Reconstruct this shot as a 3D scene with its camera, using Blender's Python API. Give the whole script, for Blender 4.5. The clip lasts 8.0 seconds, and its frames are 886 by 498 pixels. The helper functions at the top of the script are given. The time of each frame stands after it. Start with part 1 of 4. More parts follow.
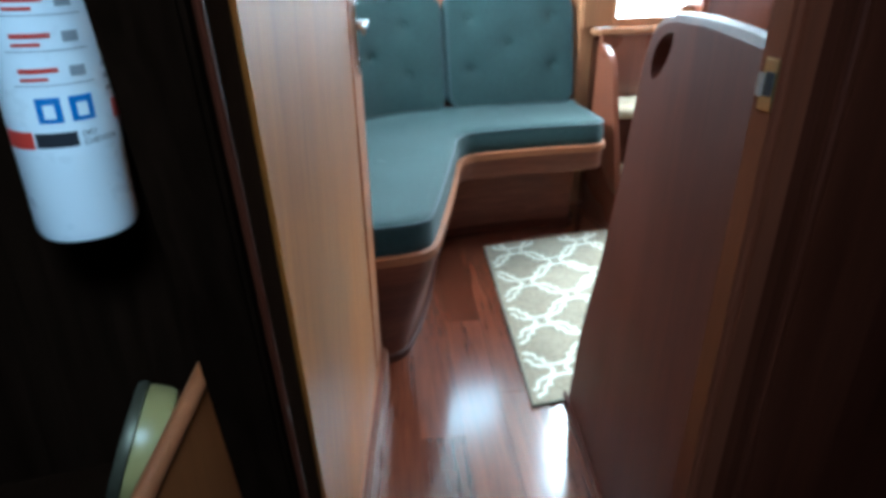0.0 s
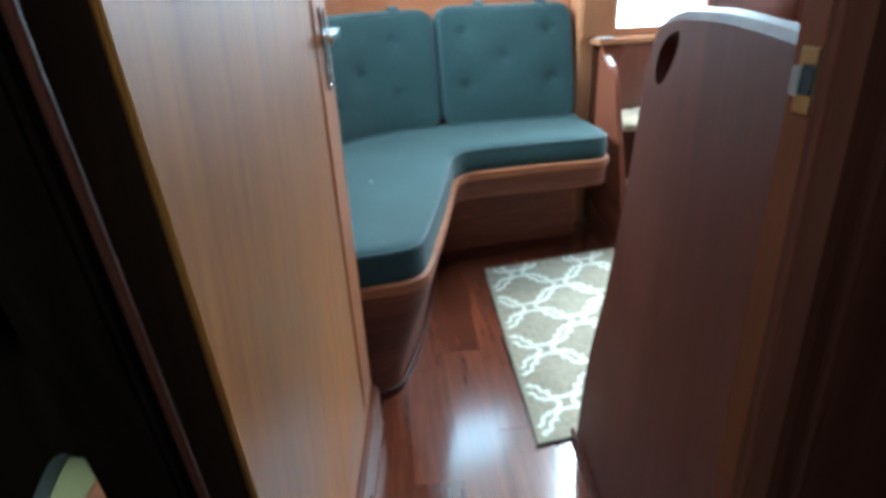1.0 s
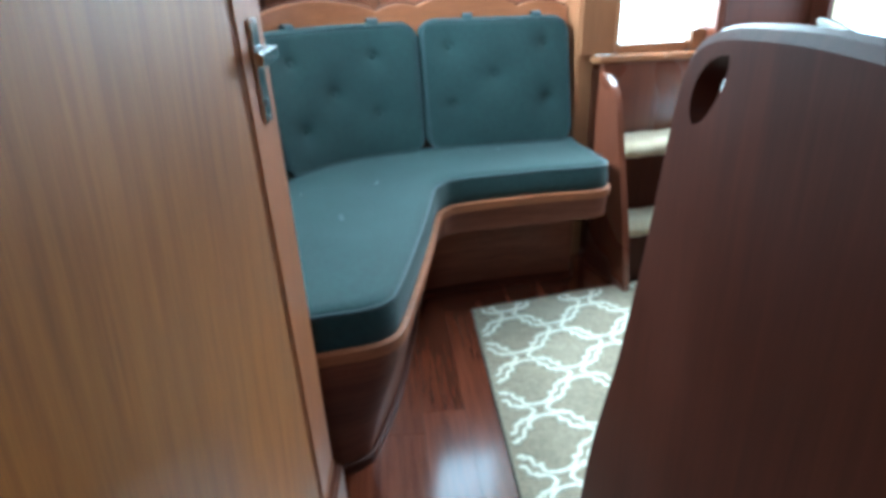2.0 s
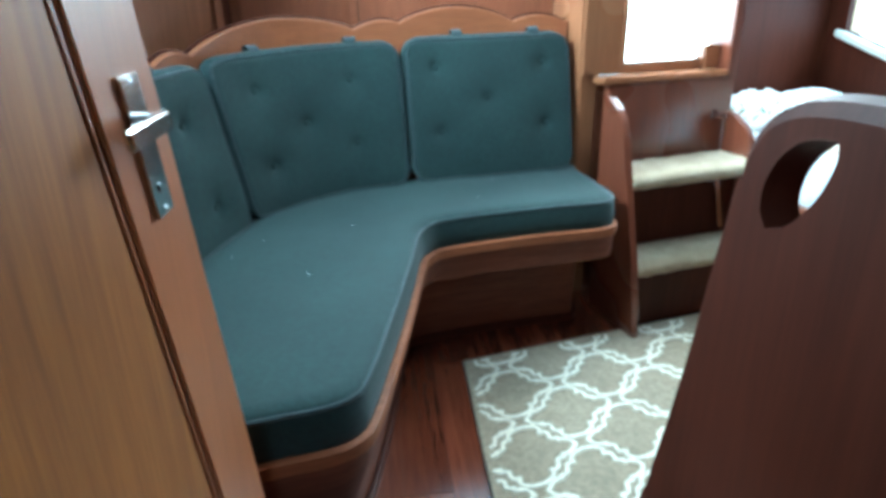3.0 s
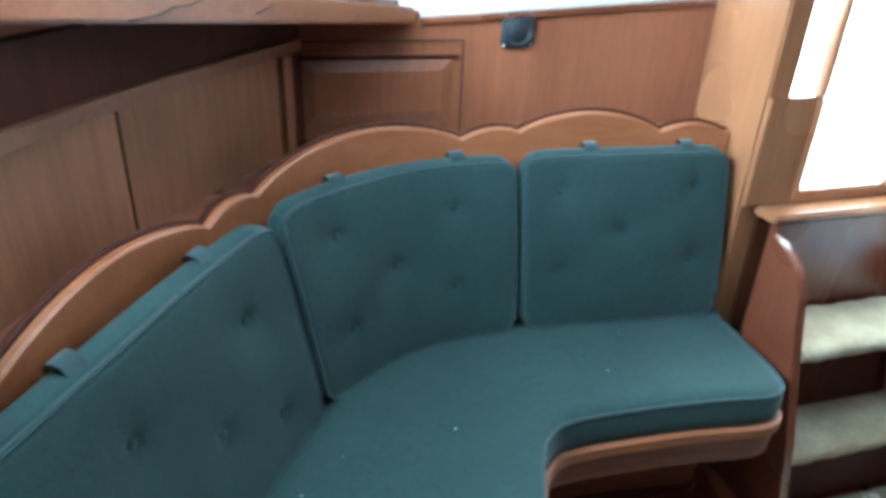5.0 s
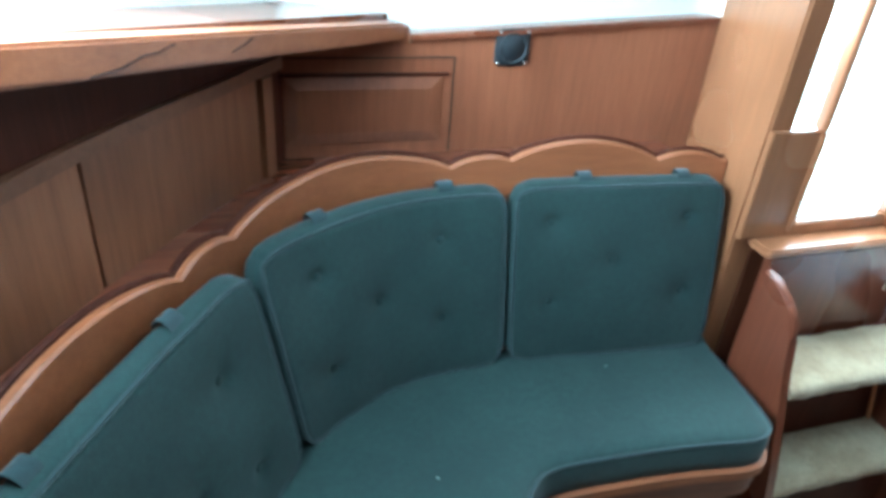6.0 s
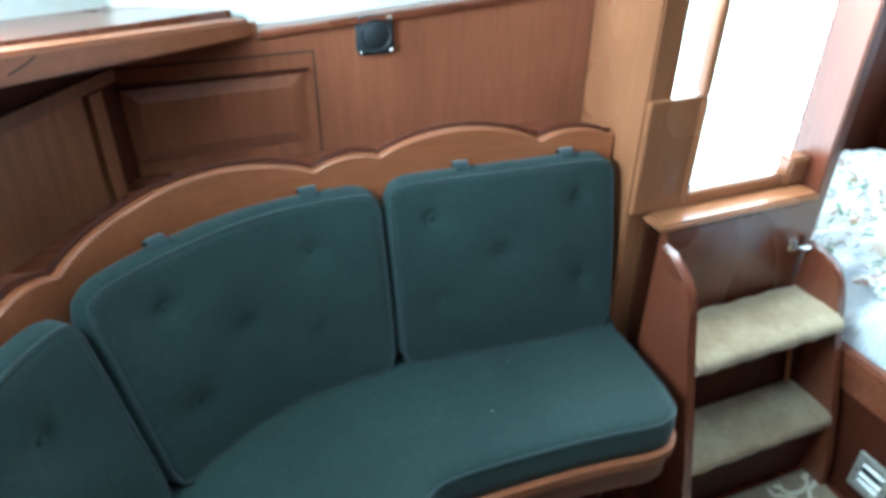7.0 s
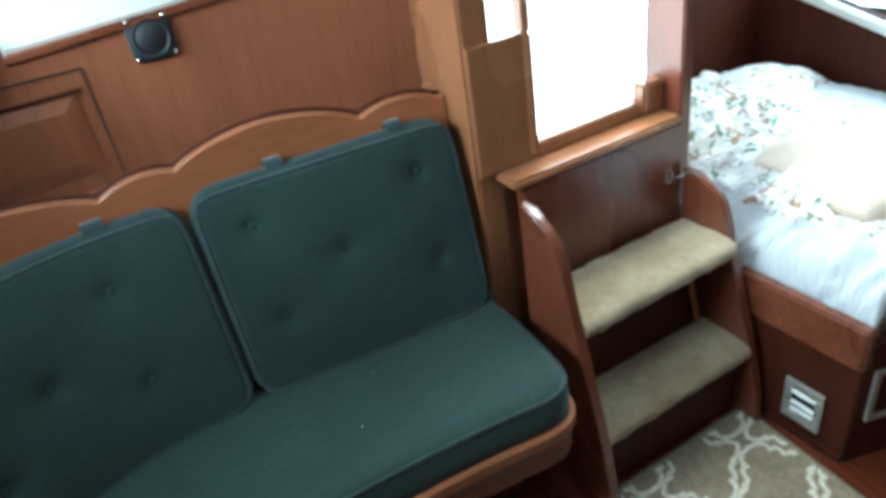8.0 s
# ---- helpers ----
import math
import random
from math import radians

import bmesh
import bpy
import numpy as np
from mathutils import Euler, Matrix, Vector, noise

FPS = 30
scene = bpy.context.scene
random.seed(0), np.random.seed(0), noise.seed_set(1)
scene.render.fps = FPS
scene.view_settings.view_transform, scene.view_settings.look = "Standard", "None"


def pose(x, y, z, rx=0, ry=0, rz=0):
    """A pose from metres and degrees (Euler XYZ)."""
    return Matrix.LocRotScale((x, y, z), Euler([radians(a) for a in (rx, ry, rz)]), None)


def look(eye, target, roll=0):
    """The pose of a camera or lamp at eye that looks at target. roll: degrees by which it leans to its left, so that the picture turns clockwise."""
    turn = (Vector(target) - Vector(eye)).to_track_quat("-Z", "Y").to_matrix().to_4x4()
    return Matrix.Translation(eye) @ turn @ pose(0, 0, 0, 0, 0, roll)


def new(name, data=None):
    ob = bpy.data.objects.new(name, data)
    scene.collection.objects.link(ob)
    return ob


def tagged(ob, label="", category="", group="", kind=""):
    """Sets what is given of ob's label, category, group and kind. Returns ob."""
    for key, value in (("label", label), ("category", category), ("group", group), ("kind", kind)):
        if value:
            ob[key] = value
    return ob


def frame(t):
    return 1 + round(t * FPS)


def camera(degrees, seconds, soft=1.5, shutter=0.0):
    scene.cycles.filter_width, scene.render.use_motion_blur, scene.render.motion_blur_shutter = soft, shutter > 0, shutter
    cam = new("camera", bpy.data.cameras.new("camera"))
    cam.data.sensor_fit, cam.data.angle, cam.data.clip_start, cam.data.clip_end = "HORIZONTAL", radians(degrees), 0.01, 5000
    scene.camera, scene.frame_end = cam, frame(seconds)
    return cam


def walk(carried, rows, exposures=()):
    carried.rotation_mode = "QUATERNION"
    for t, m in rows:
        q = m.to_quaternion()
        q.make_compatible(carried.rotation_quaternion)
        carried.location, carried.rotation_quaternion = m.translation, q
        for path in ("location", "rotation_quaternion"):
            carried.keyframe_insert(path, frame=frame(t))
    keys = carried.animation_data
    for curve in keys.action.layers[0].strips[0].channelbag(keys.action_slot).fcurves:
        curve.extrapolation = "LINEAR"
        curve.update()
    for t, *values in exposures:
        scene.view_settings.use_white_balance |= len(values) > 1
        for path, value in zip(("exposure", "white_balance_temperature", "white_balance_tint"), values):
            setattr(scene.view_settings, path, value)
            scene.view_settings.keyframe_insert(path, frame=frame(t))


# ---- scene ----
cam = camera(67.0, 8.0, soft=4.2)
# seconds, eye x y z, turn about x y z in degrees
PATH = [
    (0, -0.589, 0.120, 1.153, 64.02, -0.21, -18.27),
    (0.5, -0.554, 0.161, 1.135, 64.82, 1.15, -18.35),
    (1, -0.513, 0.227, 1.116, 65.58, 1.32, -18.21),
    (1.5, -0.473, 0.305, 1.103, 66.11, 0.14, -18.25),
    (2.8, -0.305, 0.693, 1.089, 66.97, 1.63, -19.53),
    (3, -0.291, 0.711, 1.113, 66.81, 0.85, -19.05),
    (3.5, -0.213, 0.887, 1.145, 66.74, 1.43, -18.03),
    (4, -0.254, 1.076, 1.220, 66.03, 0.30, -17.74),
    (4.5, -0.304, 1.246, 1.320, 64.51, -0.96, -17.30),
    (5, -0.328, 1.357, 1.400, 63.12, -2.20, -15.89),
    (6.5, -0.266, 1.511, 1.531, 58.67, -4.54, -17.23),
    (7, -0.085, 1.518, 1.519, 58.16, -0.54, -21.74),
    (7.5, 0.075, 1.549, 1.435, 58.40, 3.57, -27.16),
    (8, 0.186, 1.516, 1.389, 58.35, 8.18, -30.63),
]
EXPOSURES = [(0.0, 2.2, 4900, -7), (1.5, 2.0, 4700, -10), (3.0, 1.65, 4750, -12), (4.0, 1.48, 4850, -11), (5.0, 1.52, 4720, -12), (6.5, 1.3, 4820, -11), (7.0, 1.1, 4980, -9), (8.0, 0.7, 5350, -6)]
walk(cam, [(t, pose(x, y, z, a, b, c)) for t, x, y, z, a, b, c in PATH], EXPOSURES)

# ---- light ----
world = bpy.data.worlds.new("sky")
scene.world = world
world.use_nodes = True
wn = world.node_tree.nodes
sky = wn.new("ShaderNodeTexSky")
sky.sky_type, sky.sun_disc = "NISHITA", False
sky.sun_elevation, sky.sun_rotation = radians(48), radians(25)
world.node_tree.links.new(sky.outputs[0], wn["Background"].inputs[0])
wn["Background"].inputs[1].default_value = 0.15


def area_lamp(name, eye, target, sx, sy, watts, colour, spread=180):
    data = bpy.data.lights.new(name, "AREA")
    data.shape, data.size, data.size_y, data.energy, data.color = "RECTANGLE", sx, sy, watts, colour
    data.spread = radians(spread)
    ob = new(name, data)
    ob.matrix_world = look(eye, target)
    return ob


# daylight that falls in by the companionway, the overhead hatch and the side windows
area_lamp("companionway_daylight", (1.12, 2.652, 1.32), (1.12, 1.0, 1.10), 0.42, 0.85, 21.0, (1.0, 0.97, 0.92))
area_lamp("hatch_daylight", (0.55, 1.95, 1.96), (0.5, 2.0, 0.0), 0.60, 0.60, 1.4, (0.80, 0.92, 1.0))
area_lamp("port_window_daylight", (-0.72, 2.50, 1.60), (0.5, 2.75, 1.35), 1.0, 0.40, 36.0, (0.88, 0.95, 1.0))
area_lamp("starboard_window_daylight", (2.32, 2.45, 1.12), (1.9, 2.4, 0.5), 1.0, 0.40, 3.5, (0.93, 0.97, 1.0), 105)
area_lamp("passage_hatch_daylight", (-0.72, -0.18, 1.96), (-0.74, 0.70, 0.95), 0.42, 0.36, 1.4, (0.72, 0.87, 1.0), 95)


# ---- materials ----
def nodes(name):
    m = bpy.data.materials.new(name)
    m.use_nodes = True
    t = m.node_tree
    return m, t, t.nodes, t.links, t.nodes["Principled BSDF"]


def ramp(n, l, fac, stops):
    r = n.new("ShaderNodeValToRGB")
    while len(r.color_ramp.elements) < len(stops):
        r.color_ramp.elements.new(0.5)
    for e, (p, c) in zip(r.color_ramp.elements, stops):
        e.position, e.color = p, (*c, 1)
    r.color_ramp.interpolation = "EASE" if len(stops) == 2 else "B_SPLINE"
    l.new(fac, r.inputs[0])
    return r.outputs[0]


def coords(n, l, scale, turn=(0, 0, 0)):
    tc, mp = n.new("ShaderNodeTexCoord"), n.new("ShaderNodeMapping")
    mp.inputs["Scale"].default_value = scale
    mp.inputs["Rotation"].default_value = [radians(a) for a in turn]
    l.new(tc.outputs["Object"], mp.inputs[0])
    return mp.outputs[0]


def noise_tex(n, l, vec, scale, detail=4.0, rough=0.55, distort=0.0):
    t = n.new("ShaderNodeTexNoise")
    t.inputs["Scale"].default_value, t.inputs["Detail"].default_value = scale, detail
    t.inputs["Roughness"].default_value, t.inputs["Distortion"].default_value = rough, distort
    l.new(vec, t.inputs["Vector"])
    return t.outputs["Fac"]


def mix(n, l, fac, a, b, mode="MIX"):
    m = n.new("ShaderNodeMix")
    m.data_type, m.blend_type = "RGBA", mode
    for sock, v in ((m.inputs[0], fac), (m.inputs[6], a), (m.inputs[7], b)):
        if isinstance(v, (int, float)):
            sock.default_value = v
        elif isinstance(v, tuple):
            sock.default_value = (*v, 1)
        else:
            l.new(v, sock)
    return m.outputs[2]


def bump(n, l, bsdf, height, strength, dist=0.002):
    b = n.new("ShaderNodeBump")
    b.inputs["Strength"].default_value, b.inputs["Distance"].default_value = strength, dist
    l.new(height, b.inputs["Height"])
    l.new(b.outputs[0], bsdf.inputs["Normal"])


def wood(name, dark, mid, light, axis="z", turn=(0, 0, 0), gloss=0.28, coat=0.35, vary=0.0, stain=0.5, calm=0.0, bands_at=0.22):
    """Varnished wood with its grain along one axis."""
    m, t, n, l, p = nodes(name)
    s = {"x": (1.2, 22, 22), "y": (22, 1.2, 22), "z": (22, 22, 1.2)}[axis]
    v = coords(n, l, s, turn)
    wide = coords(n, l, [k * bands_at for k in s], turn)
    grain = noise_tex(n, l, v, 3.0, 6, 0.65, 0.12)
    bands = noise_tex(n, l, wide, 1.6, 4, 0.55, 0.3)
    base = ramp(n, l, grain, [(0.15, dark), (0.5, mid), (0.9, light)])
    base = mix(n, l, calm, base, mid)
    tone = ramp(n, l, bands, [(0.26, (0.48, 0.43, 0.39)), (0.5, (0.95, 0.95, 0.95)), (0.74, (1.45, 1.40, 1.30))])
    col = mix(n, l, 0.8 - 0.35 * calm, base, tone, "MULTIPLY")
    blot = noise_tex(n, l, coords(n, l, (1, 1, 1)), 3.5, 1, 0.4)
    col = mix(n, l, stain, col, ramp(n, l, blot, [(0.2, (0.74, 0.72, 0.72)), (0.8, (1.16, 1.14, 1.12))]), "MULTIPLY")
    if vary:
        oi = n.new("ShaderNodeObjectInfo")
        hue = ramp(n, l, oi.outputs["Random"], [(0.0, (1 - vary, 1 - vary * 1.1, 1 - vary * 1.1)), (0.5, (1, 1, 1)), (1.0, (1 + vary, 1 + vary * 1.15, 1 + vary * 1.1))])
        col = mix(n, l, 1.0, col, hue, "MULTIPLY")
    fibre = noise_tex(n, l, coords(n, l, [k * 3.2 for k in s], turn), 3.0, 3, 0.6)
    col = mix(n, l, 0.45 - 0.35 * calm, col, ramp(n, l, fibre, [(0.25, (0.70, 0.68, 0.66)), (0.75, (1.25, 1.25, 1.25))]), "MULTIPLY")
    l.new(col, p.inputs["Base Color"])
    rr = ramp(n, l, blot, [(0.2, (gloss * 0.9,) * 3), (0.8, (gloss * 1.2,) * 3)])
    l.new(rr, p.inputs["Roughness"])
    p.inputs["Coat Weight"].default_value, p.inputs["Coat Roughness"].default_value = coat, gloss * 0.7
    bump(n, l, p, grain, 0.12, 0.0006)
    return m


def plain(name, colour, rough=0.5, metal=0.0, spread=0.12, scale=30.0, relief=0.1, coat=0.0):
    m, t, n, l, p = nodes(name)
    v = coords(n, l, (1, 1, 1))
    g = noise_tex(n, l, v, scale, 5)
    w = noise_tex(n, l, v, scale * 0.12, 3)
    c = ramp(n, l, w, [(0.3, tuple(k * (1 - spread) for k in colour)), (0.7, tuple(min(1, k * (1 + spread)) for k in colour))])
    l.new(c, p.inputs["Base Color"])
    l.new(ramp(n, l, g, [(0.2, (rough * 0.8,) * 3), (0.8, (min(1, rough * 1.2),) * 3)]), p.inputs["Roughness"])
    p.inputs["Metallic"].default_value, p.inputs["Coat Weight"].default_value = metal, coat
    bump(n, l, p, g, relief, 0.0008)
    return m


def cloth(name, a, b, weave=420.0, relief=0.5, fuzz=0.3, grain=1.0):
    """Woven cloth: a fine criss-cross, slight fading and lint."""
    m, t, n, l, p = nodes(name)
    v = coords(n, l, (1, 1, 1))
    fine = noise_tex(n, l, v, weave, 2, 0.7)
    wide = noise_tex(n, l, v, 5.0, 4, 0.6)
    c = ramp(n, l, wide, [(0.25, a), (0.75, b)])
    mid = noise_tex(n, l, v, weave * 0.3, 3, 0.6)
    c = mix(n, l, 0.6 * grain, c, ramp(n, l, mid, [(0.3, (0.72, 0.72, 0.72)), (0.7, (1.28, 1.28, 1.28))]), "MULTIPLY")
    c = mix(n, l, 0.55 * grain, c, ramp(n, l, fine, [(0.3, (0.55, 0.55, 0.55)), (0.7, (1.45, 1.45, 1.45))]), "MULTIPLY")
    l.new(c, p.inputs["Base Color"])
    p.inputs["Roughness"].default_value = 0.92
    p.inputs["Sheen Weight"].default_value, p.inputs["Sheen Roughness"].default_value = fuzz, 0.5
    bump(n, l, p, fine, relief, 0.001)
    return m


def floral(name):
    """White cotton printed with sparse leaves and buds."""
    m, t, n, l, p = nodes(name)
    v = coords(n, l, (1, 1, 1))
    where = ramp(n, l, noise_tex(n, l, v, 11.0, 2, 0.5), [(0.45, (0, 0, 0)), (0.51, (1, 1, 1))])
    leaf = ramp(n, l, noise_tex(n, l, v, 46.0, 2, 0.5, 1.0), [(0.50, (0, 0, 0)), (0.56, (0.95, 0.95, 0.95))])
    mask = mix(n, l, 1.0, where, leaf, "MULTIPLY")
    hue = ramp(n, l, noise_tex(n, l, v, 17.0, 2), [(0.3, (0.07, 0.19, 0.09)), (0.47, (0.15, 0.26, 0.15)), (0.55, (0.58, 0.24, 0.12)), (0.70, (0.16, 0.28, 0.36))])
    c = mix(n, l, mask, (0.80, 0.79, 0.76), hue)
    l.new(c, p.inputs["Base Color"])
    p.inputs["Roughness"].default_value = 0.9
    bump(n, l, p, noise_tex(n, l, v, 300, 2), 0.3, 0.0008)
    return m


def creased(name, colour):
    """Thin cotton pulled into long soft creases."""
    m, t, n, l, p = nodes(name)
    long_ = noise_tex(n, l, coords(n, l, (5, 16, 5), (0, 0, -35)), 1.0, 3, 0.6, 1.4)
    fine = noise_tex(n, l, coords(n, l, (1, 1, 1)), 260, 2)
    tone = ramp(n, l, fine, [(0.3, tuple(k * 0.95 for k in colour)), (0.7, colour)])
    l.new(tone, p.inputs["Base Color"])
    p.inputs["Roughness"].default_value = 0.9
    bump(n, l, p, long_, 0.7, 0.03)
    return m


def glow(name, colour, strength):
    m, t, n, l, p = nodes(name)
    e = n.new("ShaderNodeEmission")
    e.inputs[0].default_value, e.inputs[1].default_value = (*colour, 1), strength
    l.new(e.outputs[0], n["Material Output"].inputs[0])
    return m


MAHOGANY = wood("mahogany_upright", (0.070, 0.018, 0.009), (0.130, 0.037, 0.018), (0.20, 0.064, 0.030), "z", calm=0.4)
BULK_WOOD = wood("mahogany_bulkhead", (0.14, 0.044, 0.021), (0.245, 0.084, 0.040), (0.33, 0.130, 0.064), "z", gloss=0.3, calm=0.45, bands_at=0.14)
MAHOGANY_X = wood("mahogany_lengthwise", (0.075, 0.020, 0.010), (0.16, 0.047, 0.022), (0.25, 0.085, 0.040), "x")
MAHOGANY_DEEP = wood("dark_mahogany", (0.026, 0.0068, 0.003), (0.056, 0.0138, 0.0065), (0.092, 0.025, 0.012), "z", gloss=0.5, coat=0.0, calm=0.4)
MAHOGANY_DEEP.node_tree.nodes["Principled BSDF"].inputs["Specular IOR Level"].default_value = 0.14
TRIM = wood("orange_teak", (0.18, 0.054, 0.021), (0.31, 0.104, 0.040), (0.41, 0.152, 0.064), "x", gloss=0.38, coat=0.15, calm=0.5)
TRIM_Z = wood("orange_teak_upright", (0.20, 0.056, 0.015), (0.33, 0.104, 0.029), (0.43, 0.152, 0.046), "z", gloss=0.38, coat=0.15, calm=0.6)
DOOR_WOOD = wood("golden_door_veneer", (0.14, 0.036, 0.006), (0.30, 0.098, 0.014), (0.46, 0.185, 0.032), "z", gloss=0.5, coat=0.04, stain=0.9, calm=0.25, bands_at=0.11)
DOOR_WOOD.node_tree.nodes["Principled BSDF"].inputs["Specular IOR Level"].default_value = 0.3
RAIL_WOOD = wood("dark_teak_rail", (0.14, 0.042, 0.016), (0.24, 0.080, 0.030), (0.33, 0.12, 0.048), "x", gloss=0.6, coat=0.0)
RAIL_WOOD.node_tree.nodes["Principled BSDF"].inputs["Specular IOR Level"].default_value = 0.25
POST_WOOD = wood("honey_post_wood", (0.19, 0.073, 0.032), (0.285, 0.118, 0.053), (0.37, 0.170, 0.078), "z", gloss=0.24, stain=0.6, calm=0.6, bands_at=0.14)
LOCKER_WOOD = wood("brown_locker_veneer", (0.12, 0.042, 0.018), (0.235, 0.092, 0.042), (0.35, 0.155, 0.076), "z", gloss=0.36, coat=0.2, calm=0.35, bands_at=0.14, stain=0.8)
LOCKER_RAIL = wood("brown_locker_rail", (0.10, 0.038, 0.018), (0.18, 0.074, 0.037), (0.26, 0.118, 0.060), "x", gloss=0.36, coat=0.2, calm=0.35, bands_at=0.14, stain=0.8)
PANEL_WOOD = wood("satin_settee_panel", (0.070, 0.018, 0.008), (0.130, 0.036, 0.016), (0.19, 0.060, 0.028), "x", gloss=0.6, coat=0.0)
PANEL_WOOD.node_tree.nodes["Principled BSDF"].inputs["Specular IOR Level"].default_value = 0.25
FLOOR_WOOD = wood("red_floor_wood", (0.070, 0.014, 0.007), (0.140, 0.034, 0.016), (0.215, 0.066, 0.030), "y", (0, 0, 13), gloss=0.17, coat=0.6, vary=0.5)
# near-black colour puts the passage's shade into the wood
SHADOW_WOOD = wood("wood_black_for_shade", (0.003, 0.0017, 0.001), (0.007, 0.0036, 0.002), (0.012, 0.006, 0.004), "z", gloss=0.75, coat=0.0)
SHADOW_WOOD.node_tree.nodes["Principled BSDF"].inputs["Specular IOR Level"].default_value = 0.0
GREEN = cloth("dark_green_upholstery", (0.0062, 0.0182, 0.0160), (0.0116, 0.0280, 0.0240), 230.0, 0.5, 0.08, 0.9)
# piping is the cushion cloth, darkened to stand for its shadow
GREEN_PIPE = cloth("green_cloth_shaded", (0.006, 0.016, 0.017), (0.010, 0.024, 0.025))
CARPET = cloth("beige_step_carpet", (0.22, 0.155, 0.085), (0.38, 0.30, 0.19), 300.0, 0.6, 0.2, 0.55)
RUG = cloth("taupe_rug_pile", (0.215, 0.165, 0.105), (0.275, 0.215, 0.140), 220.0, 0.8, 0.2)
RUG_LINE = cloth("cream_rug_pile", (0.60, 0.54, 0.42), (0.70, 0.64, 0.51), 260.0, 0.8, 0.2)
RUG_EDGE = cloth("dark_rug_binding", (0.11, 0.09, 0.06), (0.16, 0.13, 0.09), 260.0, 0.6, 0.1)
SHEET = creased("white_cotton_sheet", (0.60, 0.63, 0.65))
PEACH = cloth("peach_pillow_cotton", (0.72, 0.58, 0.45), (0.77, 0.65, 0.53), 400.0, 0.2, 0.1, 0.15)
BLUE = cloth("navy_blue_cloth", (0.012, 0.022, 0.05), (0.02, 0.034, 0.075), 350.0, 0.4, 0.1)
FLORAL = floral("floral_cotton")
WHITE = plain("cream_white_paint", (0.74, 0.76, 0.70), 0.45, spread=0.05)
# cream greyed so that the unseen roof bounces less light
CEILING_PAINT = plain("dimmed_cream_paint", (0.36, 0.37, 0.34), 0.6, spread=0.1)
EXT_WHITE = plain("white_enamel", (0.76, 0.79, 0.82), 0.3, spread=0.03, relief=0.03, coat=0.3)
CHROME = plain("worn_chrome", (0.72, 0.72, 0.72), 0.16, 1.0, 0.08, 60, 0.06)
BRASS = plain("dull_brass", (0.55, 0.47, 0.28), 0.35, 1.0, 0.15, 60, 0.1)
BLACK = plain("black_plastic", (0.012, 0.014, 0.016), 0.55, spread=0.2)
GRILLE = plain("grey_vent_metal", (0.42, 0.41, 0.37), 0.4, 0.6, 0.1)
CREAM = plain("olive_yellow_enamel", (0.30, 0.24, 0.09), 0.35, spread=0.25, scale=18)
# lid colour darkened to paint its face in shade
TIN_LID = plain("shaded_tin", (0.10, 0.09, 0.06), 0.45, 0.6, spread=0.3)
LINT = plain("white_lint", (0.8, 0.8, 0.76), 0.9)
RED_INK = plain("red_ink", (0.55, 0.045, 0.03), 0.5)
BLUE_INK = plain("blue_ink", (0.03, 0.16, 0.45), 0.5)
BLACK_INK = plain("black_ink", (0.02, 0.02, 0.025), 0.5)
GREY_INK = plain("grey_ink", (0.30, 0.31, 0.33), 0.5)
GROOVE = plain("dark_groove", (0.016, 0.008, 0.005), 0.7)
DAYLIGHT = glow("overcast_daylight", (1.0, 0.98, 0.95), 4.0)
DAYLIGHT_BLUE = glow("blue_daylight", (0.80, 0.92, 1.0), 2.5)


# ---- mesh helpers ----
BASE = {}


def thing(name, base, label, category, group="", kind=""):
    ob = new(name)
    ob.location = base
    ob.empty_display_size = 0.05
    BASE[ob.name] = Vector(base)
    return tagged(ob, label, category, group, kind)


def link_mesh(name, bm, material, smooth):
    bmesh.ops.recalc_face_normals(bm, faces=bm.faces[:])
    me = bpy.data.meshes.new(name)
    bm.to_mesh(me)
    bm.free()
    me.materials.append(material)
    if smooth:
        me.polygons.foreach_set("use_smooth", [True] * len(me.polygons))
        if smooth != "all":
            me.set_sharp_from_angle(angle=radians(38))
    return new(name, me)


def part(name, bm, material, parent, label="", smooth=True):
    """One mesh, given in world places, under a thing or a part."""
    base = BASE[parent.name]
    bmesh.ops.translate(bm, verts=bm.verts[:], vec=-base)
    ob = link_mesh(name, bm, material, smooth)
    ob.parent = parent
    BASE[ob.name] = base
    return tagged(ob, label)


def solo(name, bm, material, label, category, group="", kind="", smooth=True):
    """A thing of one mesh, with its origin at the middle of its base."""
    lo = Vector([min(v.co[i] for v in bm.verts) for i in range(3)])
    hi = Vector([max(v.co[i] for v in bm.verts) for i in range(3)])
    base = Vector(((lo.x + hi.x) / 2, (lo.y + hi.y) / 2, lo.z))
    bmesh.ops.translate(bm, verts=bm.verts[:], vec=-base)
    ob = link_mesh(name, bm, material, smooth)
    ob.location = base
    BASE[ob.name] = base
    return tagged(ob, label, category, group, kind)


def slab(pts, shift, bm=None, bevel=0.0, seg=2):
    """A flat outline in space, pulled by a vector into a solid."""
    bm = bm or bmesh.new()
    a = [bm.verts.new(p) for p in pts]
    b = [bm.verts.new(Vector(p) + Vector(shift)) for p in pts]
    fs = [bm.faces.new(a), bm.faces.new(b[::-1])]
    k = len(pts)
    for i in range(k):
        fs.append(bm.faces.new((a[i], b[i], b[(i + 1) % k], a[(i + 1) % k])))
    if bevel:
        es = {e for f in fs for e in f.edges}
        bmesh.ops.bevel(bm, geom=list(es), offset=bevel, segments=seg, affect="EDGES", clamp_overlap=True)
    return bm


